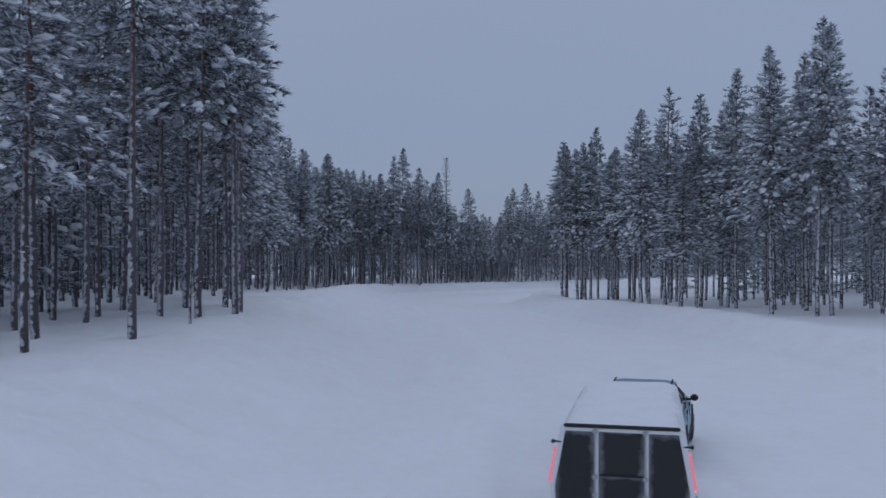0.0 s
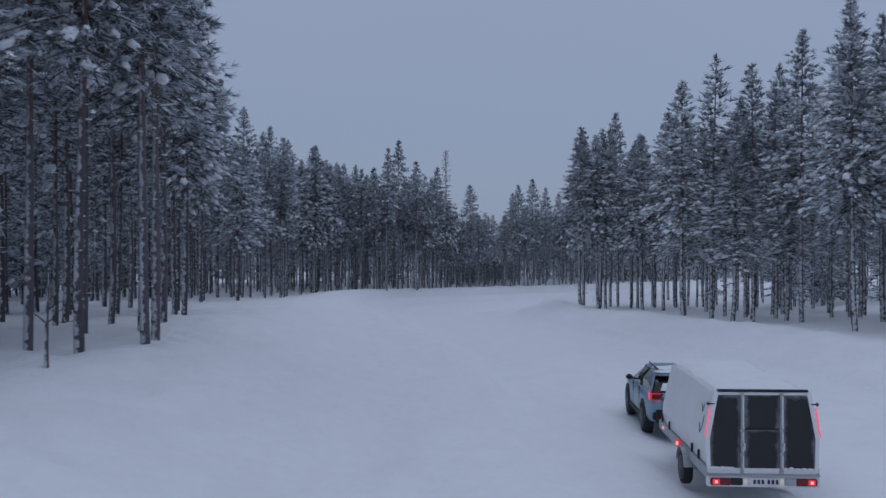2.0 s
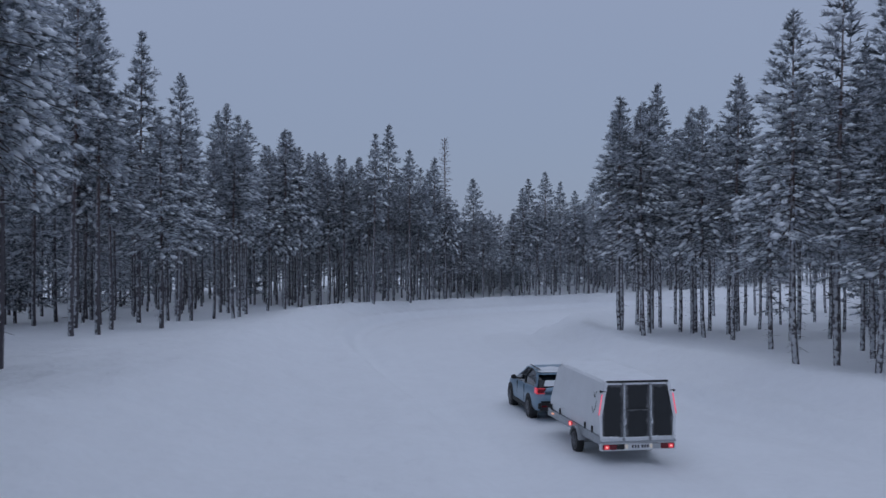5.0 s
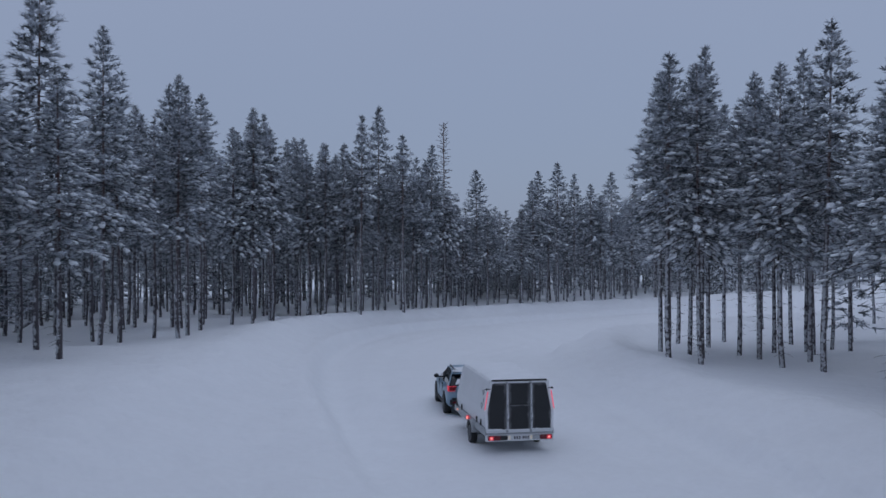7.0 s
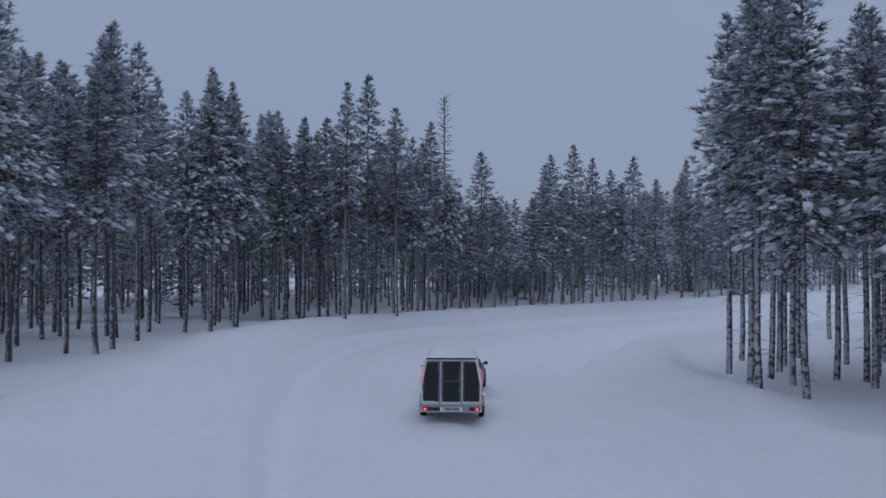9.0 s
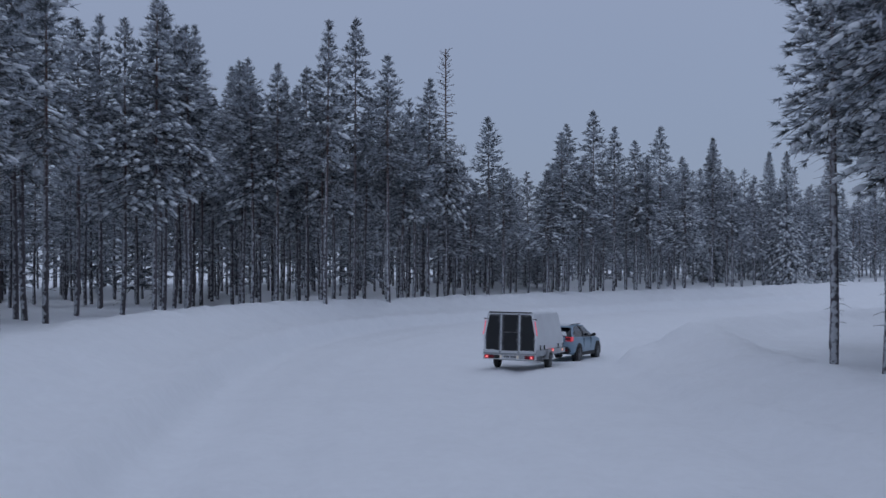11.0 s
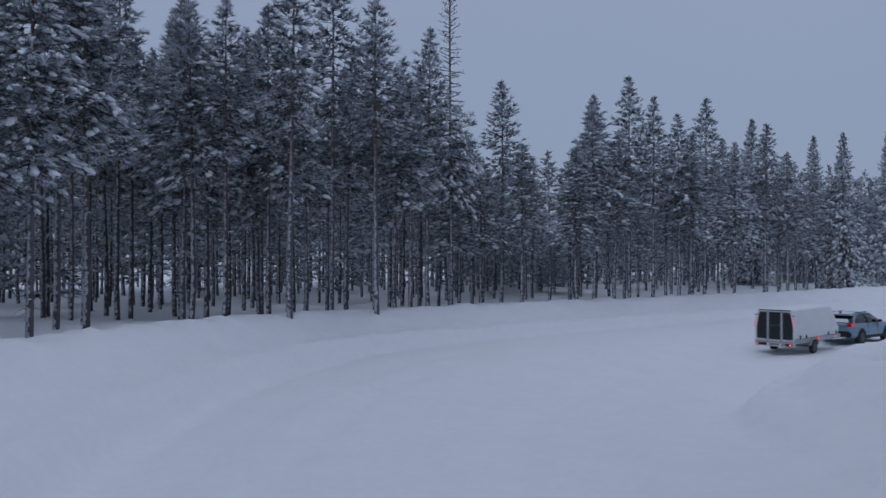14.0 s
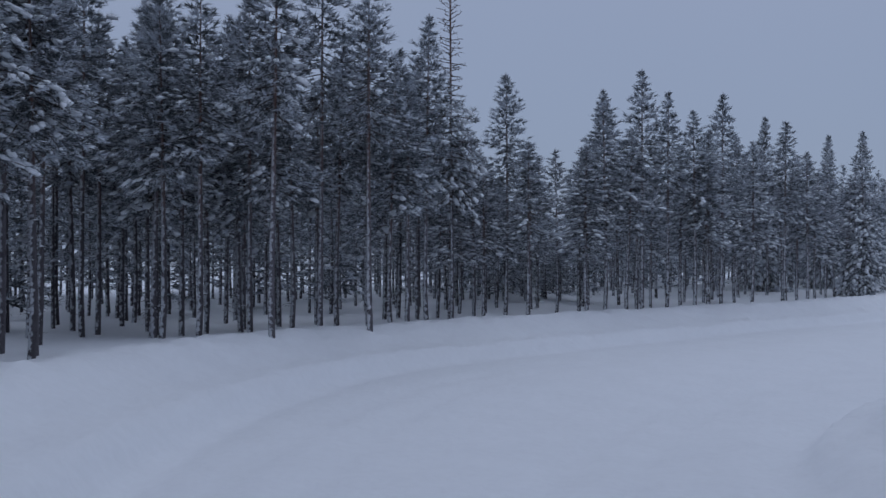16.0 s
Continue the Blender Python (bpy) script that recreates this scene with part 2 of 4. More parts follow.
# seconds, place and heading of the trailer's tail (degrees to the left), heading of the car
DRIVE = [(0.0, 2.59, 15.8, -13.0, -17.0), (0.8, 3.95, 21.2, -9.5, -9.5), (1.7, 5.19, 27.7, -4.5, -5.0), (2.5, 5.87, 33.6, -1.5, -1.5), (3.5, 6.10, 41.4, 3.5, 3.5), (4.2, 5.85, 47.0, 7.0, 6.5),
         (6.3, 3.60, 62.75, 10.5, 7.5), (7.0, 2.78, 68.4, 9.5, 6.0), (8.0, 1.83, 75.8, 4.0, 1.5), (9.2, 1.03, 85.0, -3.0, -7.0), (11.3, 3.60, 99.6, -22.0, -27.0),
         (12.5, 7.67, 110.3, -35.5, -34.0), (13.5, 12.12, 117.5, -43.5, -44.5), (14.2, 16.02, 122.0, -47.5, -50.0), (16.0, 28.0, 130.6, -57.0, -58.0)]


def rut_depth(x, y):
    z = np.zeros_like(x)
    for off, deep in ((-0.75, 0.02), (0.75, 0.02)):
        line = smooth_line([(a + off, b) for _, a, b, *_ in DRIVE])
        z -= deep * np.exp(-(line_distance(x, y, line) / 0.3) ** 2)
    for line in RUTS:
        for off in (-0.8, 0.8):
            z -= 0.10 * np.exp(-(line_distance(x, y, smooth_line([(a + off, b) for a, b in line])) / 0.42) ** 2)
    return z


RUTS = [
    [(9, 0.0), (7, 25.8), (3, 45.1), (-0.3, 64.4), (-2.2, 79.9), (-3.0, 95.3), (-1.6, 108.2), (3, 118.5), (12, 127.5), (26, 137.8), (48, 153.3)],
    [(4, 0.0), (5, 25.8), (7, 43.8), (6, 61.8), (3.2, 77.3), (2.2, 90.2), (3.5, 103.0), (9, 114.6), (18, 124.9), (30, 134.0), (50, 146.8)],
]
build_ground()



# ---- trees ----
def tube(verts, faces, path, radii, sides=6):
    """A tapered tube along a path, added to the lists."""
    first = len(verts)
    for k, (p, r) in enumerate(zip(path, radii)):
        p = Vector(p)
        a = Vector(path[max(k - 1, 0)])
        b = Vector(path[min(k + 1, len(path) - 1)])
        d = (b - a).normalized()
        u = d.orthogonal().normalized()
        v = d.cross(u)
        for s in range(sides):
            t = 2 * math.pi * s / sides
            verts.append(p + u * (r * math.cos(t)) + v * (r * math.sin(t)))
    for k in range(len(path) - 1):
        for s in range(sides):
            a, b = first + k * sides + s, first + k * sides + (s + 1) % sides
            faces.append((a, b, b + sides, a + sides))


BLOB = bmesh.new()
bmesh.ops.create_icosphere(BLOB, subdivisions=1, radius=1)
BLOB_V, BLOB_F = [v.co.copy() for v in BLOB.verts], [[v.index for v in f.verts] for f in BLOB.faces]
BLOB.free()


OCTA_V = [Vector(v) for v in ((1, 0, 0), (0, 1, 0), (-1, 0, 0), (0, -1, 0), (0, 0, 1), (0, 0, -0.6))]
OCTA_F = [(0, 1, 4), (1, 2, 4), (2, 3, 4), (3, 0, 4), (1, 0, 5), (2, 1, 5), (3, 2, 5), (0, 3, 5)]


def blob(verts, faces, at, size, flat, rng, lean, plain=False):
    """A lumpy pillow of snow."""
    first = len(verts)
    c, s = math.cos(lean), math.sin(lean)
    for v in OCTA_V if plain else BLOB_V:
        k = rng.uniform(0.72, 1.25)
        x, y, z = v.x * size * 1.35 * k, v.y * size * 0.8 * k, v.z * size * flat * k
        verts.append(Vector((at[0] + c * x - s * y, at[1] + s * x + c * y, at[2] + z)))
    faces.extend([[first + i for i in f] for f in (OCTA_F if plain else BLOB_F)])


def spray(verts, faces, at, way, size, count, rng):
    """A tuft of needle twigs: slim blades that fan out round a direction."""
    for _ in range(count):
        d = (way + Vector((rng.gauss(0, 0.6), rng.gauss(0, 0.6), rng.gauss(0.08, 0.5)))).normalized()
        side = d.orthogonal().normalized()
        side.rotate(Euler((rng.uniform(0, 6), rng.uniform(0, 6), rng.uniform(0, 6))))
        side = (side - d * side.dot(d)).normalized()
        ln, wd = size * rng.uniform(0.55, 1.2), size * rng.uniform(0.045, 0.10)
        i = len(verts)
        base = Vector(at) + d * (-0.15 * ln)
        verts.extend([base + side * wd, base + d * ln, base - side * wd])
        faces.append((i, i + 1, i + 2))


def drape(verts, faces, at, along, size, rng):
    """A lump of snow lying along a bough and bending over it."""
    first = len(verts)
    a = Vector(along).normalized()
    side = a.cross(Vector((0, 0, 1))).normalized()
    up = side.cross(a)
    for v in BLOB_V:
        k = size * rng.uniform(0.7, 1.3)
        verts.append(Vector(at) + a * (v.x * 1.3 * k) + side * (v.y * 0.85 * k) + up * (v.z * 0.55 * k))
    faces.extend([[first + i for i in f] for f in BLOB_F])


def pine(seed, tall, bare, spread_out, snowy, detail, lean=0.0, stubs=18, bald=1.1, name="pine_tree", droop=0.0, wood=1.0):
    """A Scots pine: trunk, boughs, needles, and the snow that lies on it."""
    rng = random.Random(seed)
    root = new(name)
    girth = tall * 0.0060
    path, radii = [], []
    bend = rng.uniform(0, 6.28)
    for k in range(11):
        u = k / 10
        off = lean * u * tall + 0.10 * math.sin(2.2 * u + seed)
        path.append((off * math.cos(bend), off * math.sin(bend), u * tall - (0.7 if k == 0 else 0)))
        radii.append(max(girth * (1.12 - 1.02 * u), 0.012 * wood * wood))
    path[0] = (0, 0, -0.7)

    def stem(u):
        k = min(int(u * 10), 9)
        return Vector(path[k]).lerp(Vector(path[k + 1]), u * 10 - k) if k else Vector((path[1][0] * u * 10, path[1][1] * u * 10, u * tall))

    tv, tf = [], []
    tube(tv, tf, path, radii, 8 if detail == 2 else 5)
    bv, bf, nv, nf, sv, sf = [], [], [], [], [], []
    boughs = int({2: 118, 1: 66, 0: 36}[detail] * (1 - bare) / 0.6)
    for k in range(boughs):
        w = 1 - (1 - (k + rng.random()) / boughs) ** 1.2
        u = bare + (0.985 - bare) * w
        turn = k * 2.4 + rng.uniform(-0.5, 0.5)
        reach = spread_out * (min(1.0, (w + 0.09) / 0.26) ** 0.7 * (1 - w) ** 0.92 * rng.uniform(0.6, 1.2) + 0.05)
        if w > bald:
            reach = spread_out * (0.22 + 0.5 * (1 - w)) * rng.uniform(0.6, 1.2)
        sag = (-0.62 - droop + (1.25 + droop) * w) * reach + rng.uniform(-0.32, 0.22) * reach
        a = stem(u)
        h = Vector((math.cos(turn), math.sin(turn), 0))
        pts = [a, a + h * (reach * 0.5) + Vector((0, 0, sag * 0.42)), a + h * reach + Vector((0, 0, sag))]
        tube(bv, bf, pts, [0.026 * wood * (1.2 - w), 0.017 * wood * (1.2 - w), 0.005 * wood], 3)
        if w > bald:
            for q in range(5):
                e = a.lerp(pts[2], rng.uniform(0.3, 1.0))
                tube(bv, bf, [e, e + Vector((rng.uniform(-0.3, 0.3), rng.uniform(-0.3, 0.3), rng.uniform(-0.15, 0.2))) * reach], [0.008 * wood, 0.004 * wood], 3)
            continue
        tufts = 2 + int(reach * (4.8, 3.2, 1.6)[2 - detail])
        weight = snowy * (1.5 if 0.05 < w < 0.6 else 0.8 if w < 0.8 else 0.08)
        heavy = rng.random() < weight
        small = 0.62 + 0.38 * min(1.0, (1 - w) / 0.35)
        run = (pts[2] - pts[1]).normalized()
        for q in range(tufts):
            r = 0.2 + 0.82 * (q + rng.random() * 0.7) / tufts
            at = pts[0].lerp(pts[1], r * 2) if r < 0.5 else pts[1].lerp(pts[2], r * 2 - 1)
            swing = Vector((-h.y, h.x, 0)) * rng.uniform(-0.42, 0.42) * reach * r
            at = at + swing + Vector((0, 0, rng.uniform(-0.22, 0.16) - 0.12 * swing.length))
            size = (0.40, 0.54, 0.86)[2 - detail] * rng.uniform(0.65, 1.2) * small
            way = (run * 0.75 + swing * 0.9 + Vector((0, 0, 0.12 + 0.3 * w))).normalized()
            spray(nv, nf, at, way, size, (15, 11, 7)[2 - detail], rng)
            if heavy and r > 0.35 and rng.random() < 0.75:
                drape(sv, sf, at + Vector((0, 0, 0.07)), run + swing * 0.5 + Vector((0, 0, -0.25)), size * rng.uniform(0.18, 0.46) * (1.0, 0.85, 0.6)[2 - detail], rng)
            elif rng.random() < 0.10:
                blob(sv, sf, (at.x, at.y, at.z + 0.06), size * rng.uniform(0.12, 0.24), rng.uniform(0.4, 0.8), rng, turn, True)
    if bald > 1:
        for k in range(4):
            spray(nv, nf, stem(0.985 - 0.02 * k), Vector((0, 0, 1.6)), 0.30, 5, rng)
    for k in range(stubs):
        u = bare * (1 - rng.random() ** 1.5 * 0.9)
        turn, ln = rng.uniform(0, 6.28), rng.uniform(0.12, 0.85) * (0.4 + 0.6 * u / bare)
        a = stem(u)
        mid = a + Vector((math.cos(turn) * ln * 0.6, math.sin(turn) * ln * 0.6, rng.uniform(-0.15, 0.05) * ln))
        b = mid + Vector((math.cos(turn + 0.3) * ln * 0.5, math.sin(turn + 0.3) * ln * 0.5, rng.uniform(-0.4, 0.0) * ln))
        tube(bv, bf, [a, mid, b], [0.012, 0.008, 0.004], 3)
        if rng.random() < 0.55:
            blob(sv, sf, a.lerp(mid, rng.uniform(0.3, 0.9)) + Vector((0, 0, 0.025)), rng.uniform(0.04, 0.10), 0.4, rng, turn, True)
    mesh_object("trunk", tv, tf, BARK, root)
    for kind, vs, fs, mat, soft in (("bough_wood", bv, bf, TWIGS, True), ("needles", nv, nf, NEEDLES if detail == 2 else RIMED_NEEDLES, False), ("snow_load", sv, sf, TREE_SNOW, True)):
        if vs:
            tagged(mesh_object(kind, vs, fs, mat, root, soft), kind="stuff")
    return root


def place_tree(proto, x, y, scale, turn, tilt=0.0, wide=1.0):
    z = float(height(np.array([x]), np.array([y]))[0])
    m = pose(x, y, z, tilt, 0.6 * tilt, turn) @ Matrix.Diagonal((wide, wide, scale, 1))
    return copy_thing(proto, m)


def bare_tree(name, seed, tall, girth, limbs, wood, frost):
    """A leafless young tree: a stem that forks into limbs and fine twigs."""
    rng = random.Random(seed)
    root = new(name)
    tv, tf, bv, bf = [], [], [], []
    path = [(0.02 * tall * math.sin(3 * u + seed), 0.015 * tall * math.sin(2 * u), u * tall - (0.5 if u == 0 else 0)) for u in (0, 0.2, 0.4, 0.6, 0.8, 1.0)]
    tube(tv, tf, path, [girth * (1.05 - 0.9 * k / 5) for k in range(6)], 6)
    for k in range(limbs):
        u = rng.uniform(0.35, 0.98)
        i = min(int(u * 5), 4)
        a = Vector(path[i]).lerp(Vector(path[i + 1]), u * 5 - i)
        turn, ln = rng.uniform(0, 6.28), tall * 0.26 * (1.15 - u) * rng.uniform(0.6, 1.3)
        b = a + Vector((math.cos(turn) * ln, math.sin(turn) * ln, ln * rng.uniform(0.5, 1.1)))
        tube(bv, bf, [a, a.lerp(b, 0.5) + Vector((0, 0, 0.04 * ln)), b], [girth * 0.3, girth * 0.2, girth * 0.06], 3)
        for q in range(wood):
            e = a.lerp(b, rng.uniform(0.3, 1.0))
            f = e + Vector((rng.uniform(-1, 1), rng.uniform(-1, 1), rng.uniform(-0.6, 0.9))) * (0.45 * ln)
            tube(bv, bf, [e, f], [girth * 0.09, girth * 0.04], 3)
    mesh_object("trunk", tv, tf, BARK, root)
    tagged(mesh_object("twig_crown", bv, bf, frost, root), kind="stuff")
    return root


def stand(ob, x, y, turn=0.0, lean=0.0):
    """Sets a single tree on the snow."""
    ob.matrix_basis = pose(x, y, float(height(np.array([x]), np.array([y]))[0]), lean, 0, turn)
    return ob


# ---- forest ----
FINE = [pine(11 + k, 16.0, b, s, w, 2, l, 40) for k, (b, s, w, l) in enumerate([(0.47, 1.9, 0.16, 0.004), (0.44, 2.1, 0.30, 0.008), (0.54, 1.85, 0.08, 0.0), (0.36, 2.2, 0.55, 0.010), (0.50, 1.6, 0.18, 0.006)])]
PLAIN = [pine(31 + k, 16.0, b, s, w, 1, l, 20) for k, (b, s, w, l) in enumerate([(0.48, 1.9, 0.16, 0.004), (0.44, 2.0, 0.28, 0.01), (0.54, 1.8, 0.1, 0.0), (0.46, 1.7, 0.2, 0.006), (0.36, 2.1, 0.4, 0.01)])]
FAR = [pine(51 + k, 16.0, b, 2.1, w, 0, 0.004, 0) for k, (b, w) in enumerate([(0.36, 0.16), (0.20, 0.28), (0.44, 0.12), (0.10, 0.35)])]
SPRUCE = pine(71, 12.0, 0.04, 2.3, 0.9, 2, 0.0, 0, name="spruce_tree", droop=0.35)
SNAG = pine(81, 15.0, 0.34, 1.9, 0.5, 2, 0.0, 14, bald=0.45, name="dead_topped_pine", wood=2.0)
PINES = "snow-dusted pines of the forest"
PINE_LABELS = ["tall Scots pine, bare trunk, crown dusted with snow", "broad-crowned Scots pine under heavy snow", "slender pine with high dark crown and little snow",
               "pine with low snow-laden boughs beside the road", "narrow young pine with frosted trunk in snow"]
FRONT = []


def grow(x, y, tall, kind, turn):
    """One pine of the forest's edge."""
    FRONT.append((x, y))
    ob = place_tree(FINE[kind], x, y, tall / 16.0, turn, 0.5 * math.sin(turn), 1.05 + 0.15 * tall / 16)
    return tagged(ob, PINE_LABELS[kind], "tree", PINES)


grow(-15.7, 82.4, 15.7, 4, 237)
grow(-15.2, 88, 14.9, 3, 313)
grow(-15.6, 103.3, 15.9, 3, 191)
grow(-13.8, 100.9, 14.2, 1, 136)
grow(-12.3, 109, 14.9, 3, 70)
grow(-18.7, 103.9, 14.1, 3, 95)
grow(-14.9, 89.9, 11.7, 1, 346)
grow(-11.3, 110.9, 13.6, 0, 3)
grow(-11, 121.6, 14.6, 1, 173)
grow(-10.5, 132, 15.6, 3, 257)
grow(-5.7, 118, 15.6, 4, 237)
grow(-2.5, 122.3, 14.7, 2, 41)
grow(-0.3, 130, 15.1, 0, 171)
grow(3.9, 136, 13.5, 2, 283)
grow(10.9, 144.8, 14.1, 0, 315)
grow(12.4, 140.5, 14.5, 2, 358)
grow(14.2, 142, 13.4, 4, 20)
grow(18.7, 146, 14.0, 2, 194)
grow(24.3, 160, 12.9, 3, 86)
grow(13.2, 91.8, 14.6, 3, 231)
grow(10.7, 85.5, 13.5, 0, 216)
grow(11.9, 84.7, 12.9, 3, 80)
grow(15.6, 97, 16.9, 0, 86)
grow(13.3, 65.4, 12.8, 3, 121)
grow(17.7, 67.7, 14.4, 0, 26)
grow(22.9, 77.4, 16.7, 1, 56)
grow(18.8, 56.9, 15.1, 3, 67)
grow(19.7, 82.5, 13.9, 3, 259)
grow(16.4, 90.8, 14.1, 1, 302)
grow(-7.8, 28.6, 14.9, 2, 32)
grow(-9.7, 37.4, 14.6, 2, 352)
grow(-8.1, 36.5, 15.3, 1, 196)
grow(-8.5, 42.3, 14.7, 1, 52)
grow(-7.4, 39.2, 14.5, 2, 149)
grow(-7.5, 40.3, 15.3, 0, 104)
grow(-15.1, 47.7, 16.6, 1, 345)
grow(-9.9, 41.5, 16.3, 4, 114)
grow(-17.3, 47.8, 16.2, 3, 215)
grow(-16.6, 57.9, 14.9, 1, 44)
grow(20.5, 54.8, 16.1, 1, 136)
grow(21.7, 55.7, 16.1, 3, 107)
grow(22.9, 63.0, 15.9, 0, 203)
grow(19.8, 59.3, 14.6, 3, 143)
grow(18.5, 62.4, 14.8, 3, 174)
grow(-13.1, 48.2, 16.3, 0, 22)
grow(-17.0, 63.2, 15.1, 1, 102)
grow(-17.1, 64.5, 15.9, 3, 2)
grow(-11.3, 55.9, 16.1, 3, 210)
grow(-10.5, 54.2, 16.4, 3, 28)
grow(-15.4, 72.3, 16.5, 1, 193)
grow(-14.6, 73.3, 14.5, 4, 251)
grow(-9.0, 46.2, 15.8, 1, 71)
grow(-15.6, 62.9, 16.0, 0, 12)
grow(-18.3, 68.2, 15.6, 1, 121)
grow(-13.1, 59.5, 14.7, 4, 217)
grow(-11.8, 57.9, 15.5, 3, 57)
grow(-17.4, 77.8, 16.8, 3, 305)
grow(-15.6, 77.8, 12.3, 1, 1)
grow(-13.7, 79.7, 10.7, 3, 62)
grow(-13.2, 95.8, 13.7, 4, 296)
grow(17.6, 100.8, 14.3, 0, 101)
grow(14.9, 83.3, 12.7, 3, 103)
grow(16.1, 82.1, 14.2, 1, 169)
grow(22.7, 101.0, 17.8, 0, 4)
grow(16.1, 76.2, 10.3, 3, 42)
grow(19.0, 81.6, 13.0, 0, 68)
grow(17.3, 71.5, 11.4, 1, 276)
grow(23.3, 86.6, 12.1, 3, 8)
grow(15.3, 63.5, 9, 3, 256)
grow(18.0, 69.8, 12.9, 1, 43)
grow(19.4, 68.8, 13.2, 0, 293)
grow(19.1, 66.3, 10.2, 3, 254)
grow(-17.8, 97.0, 13.1, 1, 275)
grow(-23.2, 110.8, 15.8, 0, 101)
grow(-18.9, 102.3, 14.1, 3, 215)
grow(-19.5, 108.3, 14.2, 0, 35)
grow(-13.1, 93.7, 11.7, 0, 203)
grow(-16.5, 104.4, 15.5, 1, 98)
grow(-15.5, 108.1, 13.3, 2, 327)
grow(-17.2, 115.5, 15.4, 4, 47)
grow(-13.7, 108.7, 13.5, 3, 358)
grow(-13.0, 112.7, 15.2, 2, 296)
grow(-11.7, 112.1, 13.7, 1, 74)
grow(-12.7, 126.4, 15.2, 3, 88)
grow(-11.7, 124.2, 15.1, 1, 311)
grow(-10.0, 119.1, 12.7, 0, 21)
grow(-8.6, 119.0, 13.6, 4, 27)
grow(-8.3, 125.3, 13.7, 3, 138)
grow(12.1, 93.4, 14.4, 0, 284)
grow(14.5, 99.5, 14.3, 4, 349)
grow(11.3, 88.4, 13.5, 0, 310)
grow(14.5, 94.5, 15.2, 1, 76)
grow(13.3, 89.7, 13.2, 4, 137)
grow(15.7, 91.8, 12.6, 0, 294)
grow(19.0, 98.7, 13.4, 1, 17)
grow(15.5, 88.1, 13.0, 1, 62)
grow(23.5, 111.6, 16.3, 0, 206)
grow(21.2, 99.6, 15.1, 2, 82)
grow(-13.9, 117.6, 15.0, 2, 312)
grow(-17.7, 128.8, 16.2, 0, 258)
grow(-16.0, 126.2, 15.3, 1, 22)
grow(-14.1, 122.3, 16.7, 4, 187)
grow(-14.1, 124.0, 13.7, 2, 345)
grow(-14.5, 128.3, 13.6, 1, 267)
grow(-11.5, 122.8, 14.3, 3, 302)
grow(-10.4, 123.4, 12.8, 1, 289)
grow(-9.8, 125.0, 12.4, 0, 352)
grow(-10.4, 133.7, 14.1, 0, 44)
grow(-7.4, 122.6, 14.3, 2, 177)
grow(-6.3, 126.3, 12.7, 0, 56)
grow(-6.5, 122.3, 12.1, 0, 299)
grow(-4.8, 124.5, 17.6, 2, 187)
grow(-4.3, 126.8, 13.1, 0, 231)
grow(-2.9, 127.0, 14.2, 2, 107)
grow(-1.9, 126.9, 11.7, 0, 205)
grow(-1.2, 127.7, 11.5, 0, 101)
grow(4.9, 133.3, 9.2, 0, 294)
grow(9.6, 137.5, 12.2, 0, 9)
grow(11.1, 138.7, 10.5, 1, 194)
grow(16.2, 143.1, 12.3, 0, 311)
grow(17.4, 144.1, 11.2, 3, 168)
grow(21.1, 147.1, 10.9, 3, 0)
grow(24.3, 149.6, 12.6, 0, 221)
grow(26.5, 151.4, 10.6, 1, 57)
grow(8.5, 136.5, 9.1, 3, 109)
for x, y, tall, turn in ((30.1, 171.0, 16.0, 20), (34.9, 161.4, 13.5, 140), (42.0, 168.0, 14.5, 250), (38.0, 176.0, 15.0, 80)):
    FRONT.append((x, y))
    tagged(place_tree(SPRUCE, x, y, tall / 12.0, turn, 0, tall / 12.0), "conical spruce thickly plastered with snow", "tree", "snowy spruces")
FRONT.append((0.9, 131.0))
tagged(place_tree(SNAG, 0.9, 131.0, 1.14, 30), "pine with a dead bare top and thin twigs", "tree")

FROSTED = material("frosted_twigs", (0.42, 0.43, 0.46), 0.85, vary=0.3, scale=4.0, fine=20.0)
tagged(stand(bare_tree("sapling", 4, 2.3, 0.055, 7, 3, TWIGS), -7.5, 33.3), "leafless thin sapling stump standing in the snow", "sapling")
tagged(stand(bare_tree("birch_tree", 6, 18.0, 0.12, 70, 9, FROSTED), 29.9, 90.0, 40), "bare birch with hoar-frosted drooping twigs", "tree")
tagged(stand(bare_tree("birch_tree", 9, 6.8, 0.07, 34, 8, FROSTED), 16.2, 62.8, 90), "small frosted birch among the pines", "tree")
tagged(stand(bare_tree("fallen_log", 12, 5.5, 0.09, 5, 2, TWIGS), -24.5, 100.0, 60, 66), "fallen dead trunk leaning in the snow", "log")


def road_gap(x, y):
    px, py = np.array([x]), np.array([y])
    return 0.0 if on_road(px, py)[0] else min(line_distance(px, py, LEFT_LINE)[0], line_distance(px, py, RIGHT_LINE)[0])


